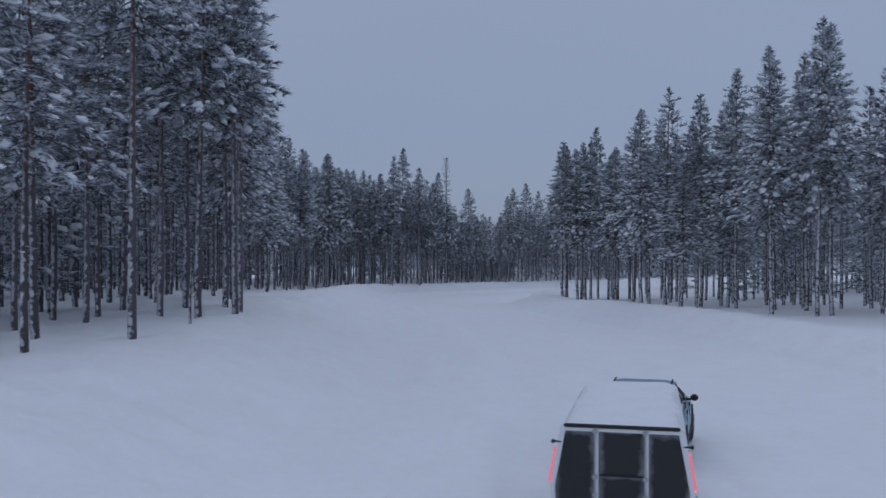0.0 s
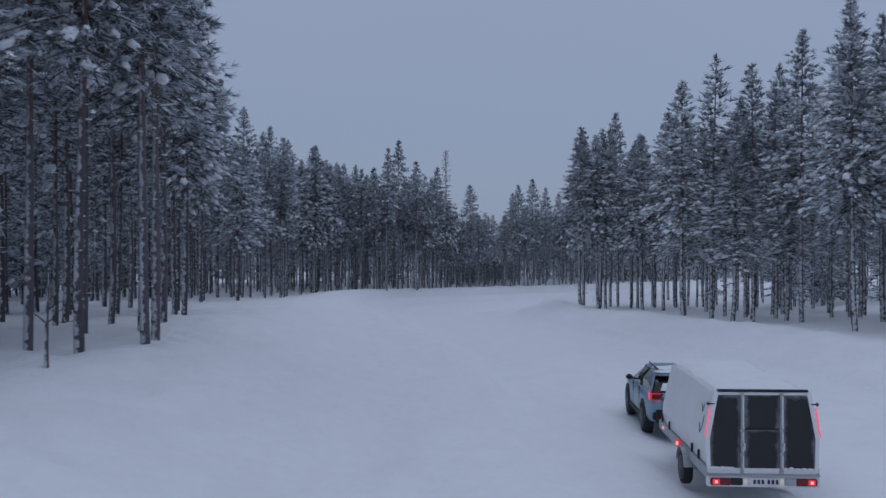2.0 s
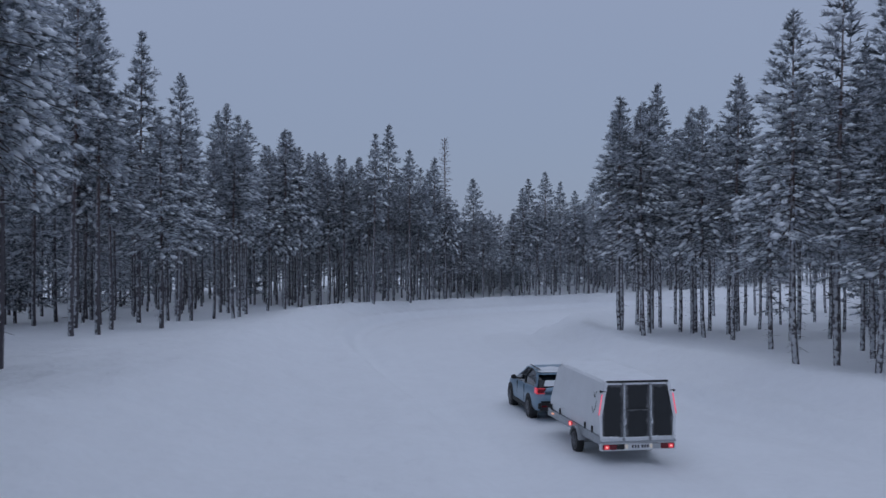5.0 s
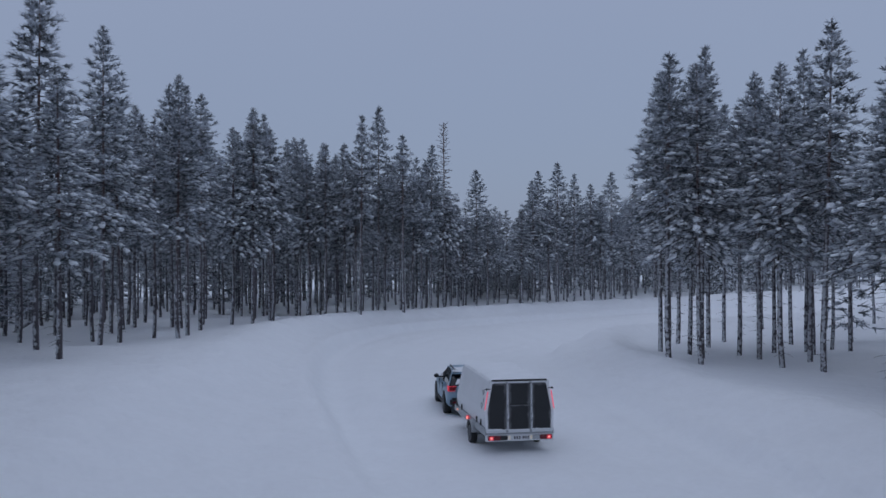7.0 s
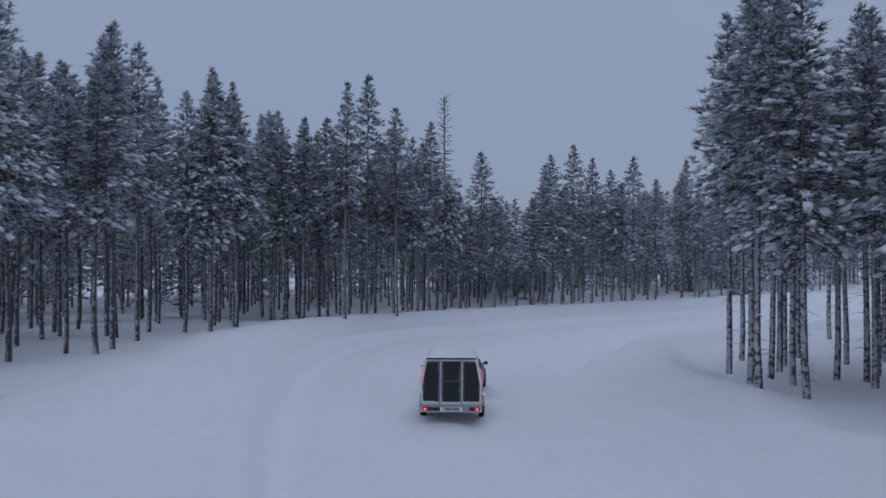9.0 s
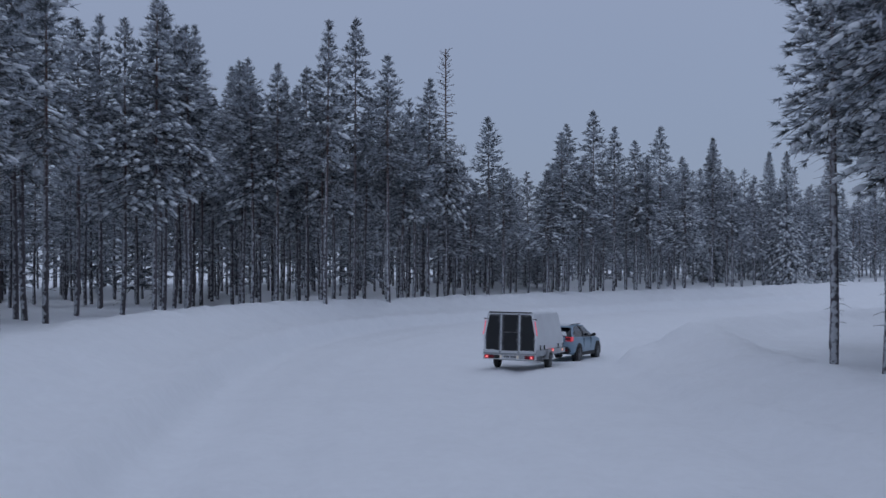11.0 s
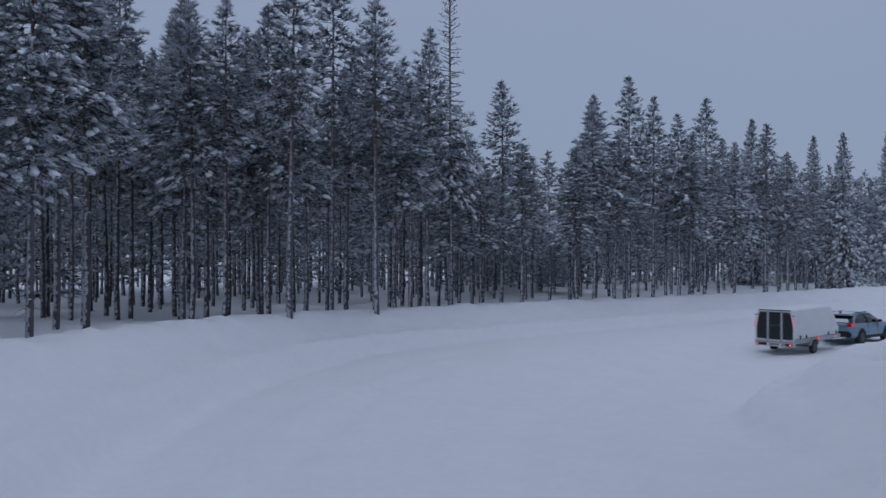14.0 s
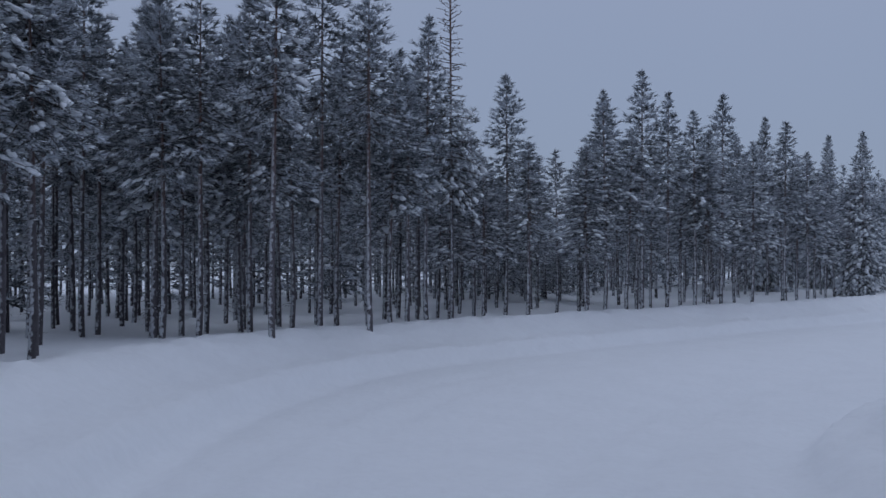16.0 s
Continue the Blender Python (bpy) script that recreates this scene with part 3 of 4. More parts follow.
def forest():
    """Fills the woods behind the edge trees: single trees near by, one joined mass far off."""
    rng = random.Random(5)
    edge = [(x, y, road_gap(x, y)) for x, y in FRONT]
    spots, cells = [], {}
    for x, y in FRONT:
        cells.setdefault((int(x // 2), int(y // 2)), []).append((x, y))
    cx, cy = np.array([rng.uniform(-58, 78) for _ in range(12000)]), np.array([rng.uniform(24, 215) for _ in range(12000)])
    gaps = np.where(on_road(cx, cy), 0, np.minimum(line_distance(cx, cy, LEFT_LINE), line_distance(cx, cy, RIGHT_LINE)))
    for x, y, d in zip(cx.tolist(), cy.tolist(), gaps.tolist()):
        if d < 6 or d > 52 or len(spots) >= 1330:
            continue
        near = min(edge, key=lambda e: (e[0] - x) ** 2 + (e[1] - y) ** 2)
        if d < near[2] + 0.7 or (x > 8 and y < 112 and rng.random() < 0.55):
            continue
        i, j = int(x // 2), int(y // 2)
        if any((x - a) ** 2 + (y - b) ** 2 < 1.35 ** 2 for p in (-1, 0, 1) for q in (-1, 0, 1) for a, b in cells.get((i + p, j + q), ())):
            continue
        cells.setdefault((i, j), []).append((x, y))
        spots.append((d, x, y))
    spots.sort()
    for d, x, y in spots[:150]:
        k = rng.randrange(5)
        tall = rng.uniform(10.5, 14.5) if x < 0 or y < 115 else rng.uniform(7.5, 10.5)
        ob = place_tree(PLAIN[k], x, y, tall / 16, rng.uniform(0, 360), rng.uniform(-1.2, 1.2), rng.uniform(0.95, 1.22))
        tagged(ob, PINE_LABELS[k], "tree", PINES)
    woods = tagged(new("far_forest"), "dense dark snow-dusted pine forest behind the edge trees", "forest", kind="stuff")
    rest = spots[150:]
    xs, ys = np.array([s[1] for s in rest]), np.array([s[2] for s in rest])
    zs = height(xs, ys)
    for name, mat in (("trunk", BARK), ("needles", NEEDLES), ("snow_load", TREE_SNOW)):
        verts, faces, first = [], [], 0
        pick = random.Random(77)
        for x, y, z in zip(xs, ys, zs):
            proto, turn, tall, wide = FAR[pick.randrange(4)], pick.uniform(0, 6.28), pick.uniform(0.55, 0.86), pick.uniform(0.95, 1.25)
            if x > 2 and y > 112:
                tall *= 0.5 if 0.3 + 0.043 * (y - 4) < x < 0.5 + 0.13 * (y - 74) else (0.82 if x < 20 else 1.0)
            me = [o for o in proto.children if o.name.startswith(name)][0].data
            co = np.empty(len(me.vertices) * 3)
            me.vertices.foreach_get("co", co)
            co = co.reshape(-1, 3)
            c, s = math.cos(turn), math.sin(turn)
            verts.append(np.stack([x + wide * (c * co[:, 0] - s * co[:, 1]), y + wide * (s * co[:, 0] + c * co[:, 1]), z + tall * co[:, 2]], 1))
            faces.extend([[first + i for i in p.vertices] for p in me.polygons])
            first += len(co)
        tagged(mesh_object("far_" + name, np.concatenate(verts).tolist(), faces, mat, woods, name != "needles"), kind="stuff")


forest()
for proto in FINE + PLAIN + FAR + [SPRUCE, SNAG]:
    for o in (*proto.children_recursive, proto):
        bpy.data.objects.remove(o)


# ---- materials of the car and trailer ----
PAINT = material("blue_paint", (0.235, 0.35, 0.45), 0.3, 0.1, vary=0.10, scale=2.0, fine=12.0, bump=0.02)
GLASS = material("dark_glass", (0.012, 0.016, 0.02), 0.08, vary=0.2, scale=2.0)
PLASTIC = material("black_plastic", (0.018, 0.019, 0.021), 0.65, vary=0.3, scale=6.0, bump=0.1)
RUBBER = material("tyre_rubber", (0.022, 0.022, 0.023), 0.85, vary=0.35, scale=9.0, bump=0.3)
ALLOY = material("alloy", (0.15, 0.155, 0.165), 0.45, 0.6, vary=0.2, scale=9.0)
ZINC = material("galvanised_steel", (0.42, 0.44, 0.46), 0.5, 0.7, vary=0.2, scale=7.0, bump=0.1)
GELCOAT = material("white_gelcoat", (0.76, 0.78, 0.80), 0.45, vary=0.06, scale=1.5, fine=20.0, bump=0.05)
FROST = material("packed_snow", (0.84, 0.86, 0.88), 0.8, vary=0.05, scale=3.0, bump=0.4, fine=24.0)
RED_GLOW = material("red_lamp", (0.45, 0.03, 0.04), 0.3, vary=0.1, emit=((1.0, 0.07, 0.13), 0.34))
PINK_GLOW = material("red_light_strip", (0.5, 0.08, 0.1), 0.4, vary=0.05, emit=((1.0, 0.20, 0.32), 0.55))
RED_LENS = material("red_lens", (0.16, 0.012, 0.018), 0.25, vary=0.1)
HOT_GLOW = material("lit_bulb", (0.8, 0.3, 0.2), 0.3, vary=0.05, emit=((1.0, 0.34, 0.32), 1.1))
# self-glowing amber, used only on the trailer's side reflectors
AMBER = material("amber_lamp", (0.7, 0.25, 0.12), 0.3, vary=0.05, emit=((1.0, 0.42, 0.25), 0.9))
LAMP_WHITE = material("plate_lamp", (0.8, 0.75, 0.65), 0.3, vary=0.05, emit=((1.0, 0.86, 0.7), 0.12))
PLATE = material("plate_white", (0.66, 0.68, 0.7), 0.5, vary=0.08)
INK = material("plate_ink", (0.03, 0.03, 0.04), 0.6, vary=0.1)


def panel_material():
    """Near-black plastic sheet with rime creeping in from its rim."""
    m = material("rimed_panel", (0.012, 0.014, 0.017), 0.45, vary=0.3, scale=4.0)
    n, l = m.node_tree.nodes, m.node_tree.links
    b = n["Principled BSDF"]
    base = b.inputs["Base Color"].links[0].from_socket
    co, sep = n.new("ShaderNodeTexCoord"), n.new("ShaderNodeSeparateXYZ")
    l.new(co.outputs["Generated"], sep.inputs[0])
    low = None
    for axis, gain, top in (("X", 1.0, True), ("X", 1.0, False), ("Z", 2.0, True)):
        src = sep.outputs[axis]
        if top:
            inv = n.new("ShaderNodeMath")
            inv.operation = "SUBTRACT"
            inv.inputs[0].default_value = 1.0
            l.new(src, inv.inputs[1])
            src = inv.outputs[0]
        mul = n.new("ShaderNodeMath")
        mul.operation = "MULTIPLY"
        mul.inputs[1].default_value = gain
        l.new(src, mul.inputs[0])
        if low is None:
            low = mul.outputs[0]
        else:
            mn = n.new("ShaderNodeMath")
            mn.operation = "MINIMUM"
            l.new(low, mn.inputs[0])
            l.new(mul.outputs[0], mn.inputs[1])
            low = mn.outputs[0]
    tex, add, rng = n.new("ShaderNodeTexNoise"), n.new("ShaderNodeMath"), n.new("ShaderNodeMapRange")
    tex.inputs["Scale"].default_value, tex.inputs["Detail"].default_value = 7.0, 6.0
    l.new(co.outputs["Object"], tex.inputs["Vector"])
    add.operation = "MULTIPLY_ADD"
    add.inputs[1].default_value = 0.28
    l.new(tex.outputs["Fac"], add.inputs[0])
    l.new(low, add.inputs[2])
    rng.inputs[1].default_value, rng.inputs[2].default_value = 0.09, 0.27
    rng.inputs[3].default_value, rng.inputs[4].default_value = 0.34, 0.0
    l.new(add.outputs[0], rng.inputs[0])
    mix = n.new("ShaderNodeMixRGB")
    mix.inputs[2].default_value = (0.7, 0.72, 0.76, 1)
    l.new(rng.outputs[0], mix.inputs[0])
    l.new(base, mix.inputs[1])
    l.new(mix.outputs[0], b.inputs["Base Color"])
    return m


RIMED = panel_material()


# ---- shape helpers ----
def box(bm, lo, hi, bevel=0.0):
    """Adds a box between two corners, its edges rounded."""
    made = bmesh.ops.create_cube(bm, size=1)["verts"]
    c = [(a + b) / 2 for a, b in zip(lo, hi)]
    bmesh.ops.transform(bm, matrix=Matrix.Translation(c) @ Matrix.Diagonal((hi[0] - lo[0], hi[1] - lo[1], hi[2] - lo[2], 1)), verts=made)
    if bevel:
        edges = list({e for v in made for e in v.link_edges})
        bmesh.ops.bevel(bm, geom=edges, offset=bevel, segments=2, affect="EDGES", clamp_overlap=True)
    return bm


def one_box(lo, hi, bevel=0.0):
    return box(bmesh.new(), lo, hi, bevel)


def rod(a, b, r, sides=8, bm=None):
    """A straight rod from a to b."""
    bm = bm or bmesh.new()
    a, b = Vector(a), Vector(b)
    m = Matrix.Translation((a + b) / 2) @ (b - a).to_track_quat("Z", "Y").to_matrix().to_4x4()
    bmesh.ops.create_cone(bm, cap_ends=True, segments=sides, radius1=r, radius2=r, depth=(b - a).length, matrix=m)
    return bm


def prism(outline, y0, y1, bevel=0.0):
    """A slab whose outline in x and z runs from y0 to y1."""
    bm = bmesh.new()
    front = [bm.verts.new((x, y0, z)) for x, z in outline]
    back = [bm.verts.new((x, y1, z)) for x, z in outline]
    n = len(outline)
    bm.faces.new(front)
    bm.faces.new(back[::-1])
    for i in range(n):
        bm.faces.new((front[i], back[i], back[(i + 1) % n], front[(i + 1) % n]))
    bmesh.ops.recalc_face_normals(bm, faces=bm.faces)
    if bevel:
        bmesh.ops.bevel(bm, geom=list(bm.edges), offset=bevel, segments=2, affect="EDGES", clamp_overlap=True)
    return bm


def loft(sections, close=True):
    """Skins a row of rings with the same number of points."""
    bm = bmesh.new()
    rings = [[bm.verts.new(p) for p in s] for s in sections]
    n = len(rings[0])
    for a, b in zip(rings, rings[1:]):
        for i in range(n):
            bm.faces.new((a[i], a[(i + 1) % n], b[(i + 1) % n], b[i]))
    if close:
        bm.faces.new(rings[0])
        bm.faces.new(rings[-1])
    bmesh.ops.recalc_face_normals(bm, faces=bm.faces)
    return bm


def ring_profile(bm, radii, sides=28):
    """Spins (x, r) pairs round the x axis."""
    rows = [[bm.verts.new((x, r * math.cos(2 * math.pi * k / sides), r * math.sin(2 * math.pi * k / sides))) for k in range(sides)] for x, r in radii]
    for a, b in zip(rows, rows[1:]):
        for k in range(sides):
            bm.faces.new((a[k], a[(k + 1) % sides], b[(k + 1) % sides], b[k]))
    bmesh.ops.recalc_face_normals(bm, faces=bm.faces)
    return bm


def wheel(parent, x, y, r, wide, spokes, side):
    """A wheel on its axle: tyre and rim, turning round x."""
    hub = new("wheel")
    hub.parent = parent
    hub.location = (x, y, r)
    w = wide / 2
    part("tyre", ring_profile(bmesh.new(), [(-w * 0.8, r * 0.62), (-w, r * 0.72), (-w, r * 0.9), (-w * 0.8, r * 0.98), (0, r), (w * 0.8, r * 0.98), (w, r * 0.9), (w, r * 0.72), (w * 0.8, r * 0.62)]), RUBBER, hub, smooth=True)
    bm = ring_profile(bmesh.new(), [(side * w * 0.2, r * 0.05), (side * w * 0.25, r * 0.55), (side * w * 0.98, r * 0.70), (side * w * 1.04, r * 0.70), (side * w * 1.04, r * 0.64), (side * w * 0.8, r * 0.60)])
    for k in range(spokes):
        a = 2 * math.pi * k / spokes
        rod((side * w * 0.98, 0, 0), (side * w * 1.0, r * 0.64 * math.cos(a), r * 0.64 * math.sin(a)), r * 0.07, 6, bm)
    rod((side * w * 0.3, 0, 0), (side * w * 1.06, 0, 0), r * 0.15, 10, bm)
    part("rim", bm, ALLOY, hub)
    return hub


# ---- trailer ----
BOX_LENGTH, COUPLING = 4.45, 5.75


def build_trailer():
    t = tagged(new("covered_trailer"), "white covered trailer with three dark rear door panels, snow on roof", "trailer")

    def ring(y, low, kink, top, wide):
        half = [(0.87 * wide, low), (0.905 * wide, low + (kink - low) * 0.5), (0.90 * wide, kink), (0.83 * wide, kink + (top - kink) * 0.55), (0.765 * wide, top - 0.05), (0.70 * wide, top)]
        return [(x, y, z) for x, z in half] + [(-x, y, z) for x, z in half[::-1]]

    shell = loft([ring(0.05, 0.70, 1.15, 1.92, 1.0), ring(1.2, 0.70, 1.15, 1.95, 1.0), ring(2.8, 0.70, 1.15, 1.97, 0.995), ring(3.75, 0.70, 1.16, 1.96, 0.985),
                  ring(4.0, 0.70, 1.13, 1.86, 0.97), ring(4.28, 0.70, 1.05, 1.50, 0.95), ring(4.42, 0.70, 0.95, 1.18, 0.93), ring(4.46, 0.72, 0.86, 0.98, 0.90)])
    part("shell", shell, GELCOAT, t, "white moulded box with sides leaning inwards", smooth=False)
    # snow on the roof
    rng = random.Random(3)
    nx, ny, verts, faces = 14, 34, [], []
    for j in range(ny + 1):
        y = 0.06 + 3.98 * j / ny
        for i in range(nx + 1):
            u = 2 * i / nx - 1
            rim = max(abs(u), abs(2 * j / ny - 1) ** 3)
            top = 1.925 + 0.035 * min(y, 2.6) / 2.6 - (0.10 * max(0, y - 3.7) / 0.3 if y > 3.7 else 0)
            x = u * (0.735 + rng.uniform(-0.012, 0.012) * (abs(u) > 0.99))
            verts.append((x, y, top - 0.02 + 0.075 * (1 - rim ** 6) + 0.012 * math.sin(5 * x + 3 * y) + 0.008 * math.sin(11 * y) + rng.uniform(-0.004, 0.004)))
    for j in range(ny):
        for i in range(nx):
            a = j * (nx + 1) + i
            faces.append((a, a + 1, a + nx + 2, a + nx + 1))
    mesh_object("roof_snow", verts, faces, FROST, t, label="thin even snow on the roof")
    # tail frame and doors
    frame_bm = bmesh.new()
    for x in (-0.315, 0.315):
        box(frame_bm, (x - 0.024, -0.005, 0.60), (x + 0.024, 0.045, 1.90), 0.008)
    box(frame_bm, (-0.87, -0.005, 0.57), (0.87, 0.045, 0.665), 0.008)
    box(frame_bm, (-0.745, -0.005, 1.855), (0.745, 0.045, 1.905), 0.008)
    part("door_frame", frame_bm, GELCOAT, t)
    for s in (-1, 1):
        part("corner_post", prism([(s * 0.83, 0.60), (s * 0.885, 0.60), (s * 0.91, 1.15), (s * 0.775, 1.92), (s * 0.70, 1.92), (s * 0.845, 1.15)], -0.012, 0.05), GELCOAT, t)
        part("side_panel", prism([(s * 0.343, 0.655), (s * 0.815, 0.655), (s * 0.83, 0.70), (s * 0.845, 1.15), (s * 0.715, 1.82), (s * 0.66, 1.86), (s * 0.343, 1.86)], 0.012, 0.05), RIMED, t, "dark side panel edged with rime")
        part("light_strip", prism([(s * 0.905, 1.18), (s * 0.931, 1.18), (s * 0.854, 1.65), (s * 0.828, 1.65)], -0.03, 0.01, 0.006), PINK_GLOW, t, "glowing red light strip")
        part("marker_arm", one_box((s * 0.81 - 0.05, -0.02, 1.70), (s * 0.81 + 0.05, 0.02, 1.72), 0.006), PLASTIC, t)
        part("marker_lamp", one_box((s * 0.87 - 0.022, -0.04, 1.68), (s * 0.87 + 0.022, 0.03, 1.74), 0.015), PLASTIC, t)
        for x in (s * 0.315 - 0.018, ):
            bar = rod((x, -0.03, 0.60), (x, -0.03, 1.88), 0.011, 6)
            for z in (0.62, 0.90, 1.05, 1.28, 1.86):
                box(bar, (x - 0.03, -0.045, z - 0.025), (x + 0.03, -0.005, z + 0.025), 0.005)
            part("lock_bar", bar, ZINC, t, "steel locking bar")
        part("lock_handle", one_box((s * 0.315 + 0.005, -0.06, 0.96), (s * 0.315 + 0.03, -0.03, 1.08), 0.005), PLATE, t)
    part("upper_door", prism([(-0.285, 1.31), (0.285, 1.31), (0.285, 1.86), (-0.285, 1.86)], 0.012, 0.05), RIMED, t, "dark upper door panel")
    part("lower_door", prism([(-0.285, 0.655), (0.285, 0.655), (0.285, 1.29), (-0.285, 1.29)], 0.012, 0.05), RIMED, t, "dark lower door panel")
    part("door_seam", one_box((-0.27, -0.004, 1.288), (0.27, 0.04, 1.312), 0.004), PLASTIC, t)
    part("roof_seal", one_box((-0.73, -0.03, 1.905), (0.73, 0.05, 1.945), 0.01), PLASTIC, t, "black rubber seal along the roof edge")
    crust, rng = bmesh.new(), random.Random(8)
    for k in range(17):
        x = -0.82 + 0.48 * k / 16 if k < 12 else 0.36 + 0.1 * (k - 12)
        m = Matrix.Translation((x, -0.005, 0.665)) @ Matrix.Diagonal((0.05, 0.022, rng.uniform(0.012, 0.035), 1))
        bmesh.ops.create_icosphere(crust, subdivisions=1, radius=1, matrix=m)
    tagged(part("snow_crust", crust, FROST, t, "crusted snow on the door sill", smooth=True), kind="stuff")
    # tail bar with lamps and plate
    part("tail_bar", one_box((-0.9, -0.05, 0.37), (0.9, 0.06, 0.545), 0.015), GELCOAT, t, "snowy white tail bar")
    part("tail_ledge", one_box((-0.9, -0.075, 0.55), (0.9, 0.05, 0.58), 0.008), ZINC, t)
    for s in (-1, 1):
        a, b = sorted((s * 0.52, s * 0.85))
        lamp = part("tail_lamp", one_box((a, -0.085, 0.40), (b, -0.04, 0.52), 0.015), RED_LENS, t, "red rear lamp cluster")
        c = s * 0.76
        part("bulb", one_box((c - 0.032, -0.098, 0.43), (c + 0.032, -0.08, 0.49), 0.012), HOT_GLOW, lamp)
        part("reflector", one_box((c - 0.06, -0.093, 0.41), (c + 0.06, -0.082, 0.51), 0.01), RED_GLOW, lamp)
        part("lamp_recess", one_box((s * 0.43 - 0.1, -0.065, 0.40), (s * 0.43 + 0.1, -0.045, 0.52), 0.01), PLASTIC if s < 0 else ZINC, t)
    plate = part("number_plate", one_box((-0.245, -0.085, 0.405), (0.245, -0.06, 0.525), 0.006), PLATE, t, "white plate with dark bars")
    for k in range(6):
        x = -0.17 + k * 0.065 + (0.03 if k > 2 else 0)
        part("bar", one_box((x, -0.0885, 0.432), (x + 0.042, -0.0845, 0.50)), INK, plate)
    for s in (-1, 1):
        part("plate_lamp", one_box((s * 0.29 - 0.03, -0.09, 0.42), (s * 0.29 + 0.03, -0.06, 0.51), 0.01), LAMP_WHITE, t)
    # chassis
    part("floor_pan", one_box((-0.84, 0.05, 0.56), (0.84, 4.44, 0.68), 0.01), ZINC, t)
    for s in (-1, 1):
        part("side_rail", one_box((s * 0.875 - 0.03, 0.0, 0.50), (s * 0.875 + 0.03, 4.46, 0.69), 0.008), ZINC, t, "galvanised side rail")
        for y in (0.5, 1.05, 3.2, 4.0):
            part("latch", one_box((s * 0.915 - 0.018, y, 0.70), (s * 0.915 + 0.018, y + 0.05, 0.86), 0.008), PLASTIC, t)
        part("drawbar_arm", rod((s * 0.62, 4.3, 0.52), (s * 0.05, COUPLING - 0.25, 0.47), 0.045, 8), ZINC, t)
        guard = loft([[(s * 0.80, 1.72 + 0.36 * math.cos(a) * k, 0.30 + 0.36 * math.sin(a) * k) for k in (1, 1.04)] + [(s * 1.0, 1.72 + 0.36 * math.cos(a) * k, 0.30 + 0.36 * math.sin(a) * k) for k in (1.04, 1)]
                      for a in [math.pi * (0.06 + 0.88 * j / 12) for j in range(13)]])
        part("mudguard", guard, ZINC, t, "galvanised mudguard")
        part("marker_light", one_box((s * 0.96 - 0.045, 2.10, 0.60), (s * 0.96 + 0.045, 2.17, 0.71), 0.015), RED_GLOW, t, "glowing red side marker")
        part("marker_bulb", one_box((s * 0.975 - 0.018, 2.09, 0.615), (s * 0.975 + 0.018, 2.12, 0.69), 0.008), HOT_GLOW, t)
        # reflector glows by its own emission, with no bulb inside
        part("side_reflector", one_box((s * 0.908 - 0.012, 3.9, 0.58), (s * 0.908 + 0.012, 4.0, 0.63), 0.004), AMBER, t)
    for run in (((0.62, 1.62), (0.50, 1.50), (0.42, 1.66)), ((0.60, 1.30), (0.48, 1.16), (0.36, 1.30), (0.34, 1.46))):
        cord = bmesh.new()
        side = [(-(0.905 - 0.165 * max(0.0, z - 1.15)) - 0.006, y, z) for y, z in run]
        for a, b in zip(side, side[1:]):
            rod(a, b, 0.005, 5, cord)
        part("tie_cord", cord, PLASTIC, t, "thin dark elastic cord")
    part("axle", rod((-0.85, 1.72, 0.30), (0.85, 1.72, 0.30), 0.045), ZINC, t)
    part("axle_beam", one_box((-0.7, 1.6, 0.34), (0.7, 1.84, 0.6), 0.02), ZINC, t)
    part("coupling", one_box((-0.06, COUPLING - 0.4, 0.43), (0.06, COUPLING + 0.06, 0.52), 0.02), ZINC, t)
    part("jockey_wheel", rod((0.14, COUPLING - 0.7, 0.25), (0.14, COUPLING - 0.7, 0.85), 0.025), ZINC, t)
    wheels = [(wheel(t, s * 0.90, 1.72, 0.30, 0.17, 8, s), 0.30, (s * 0.90, 1.72)) for s in (-1, 1)]
    return t, wheels


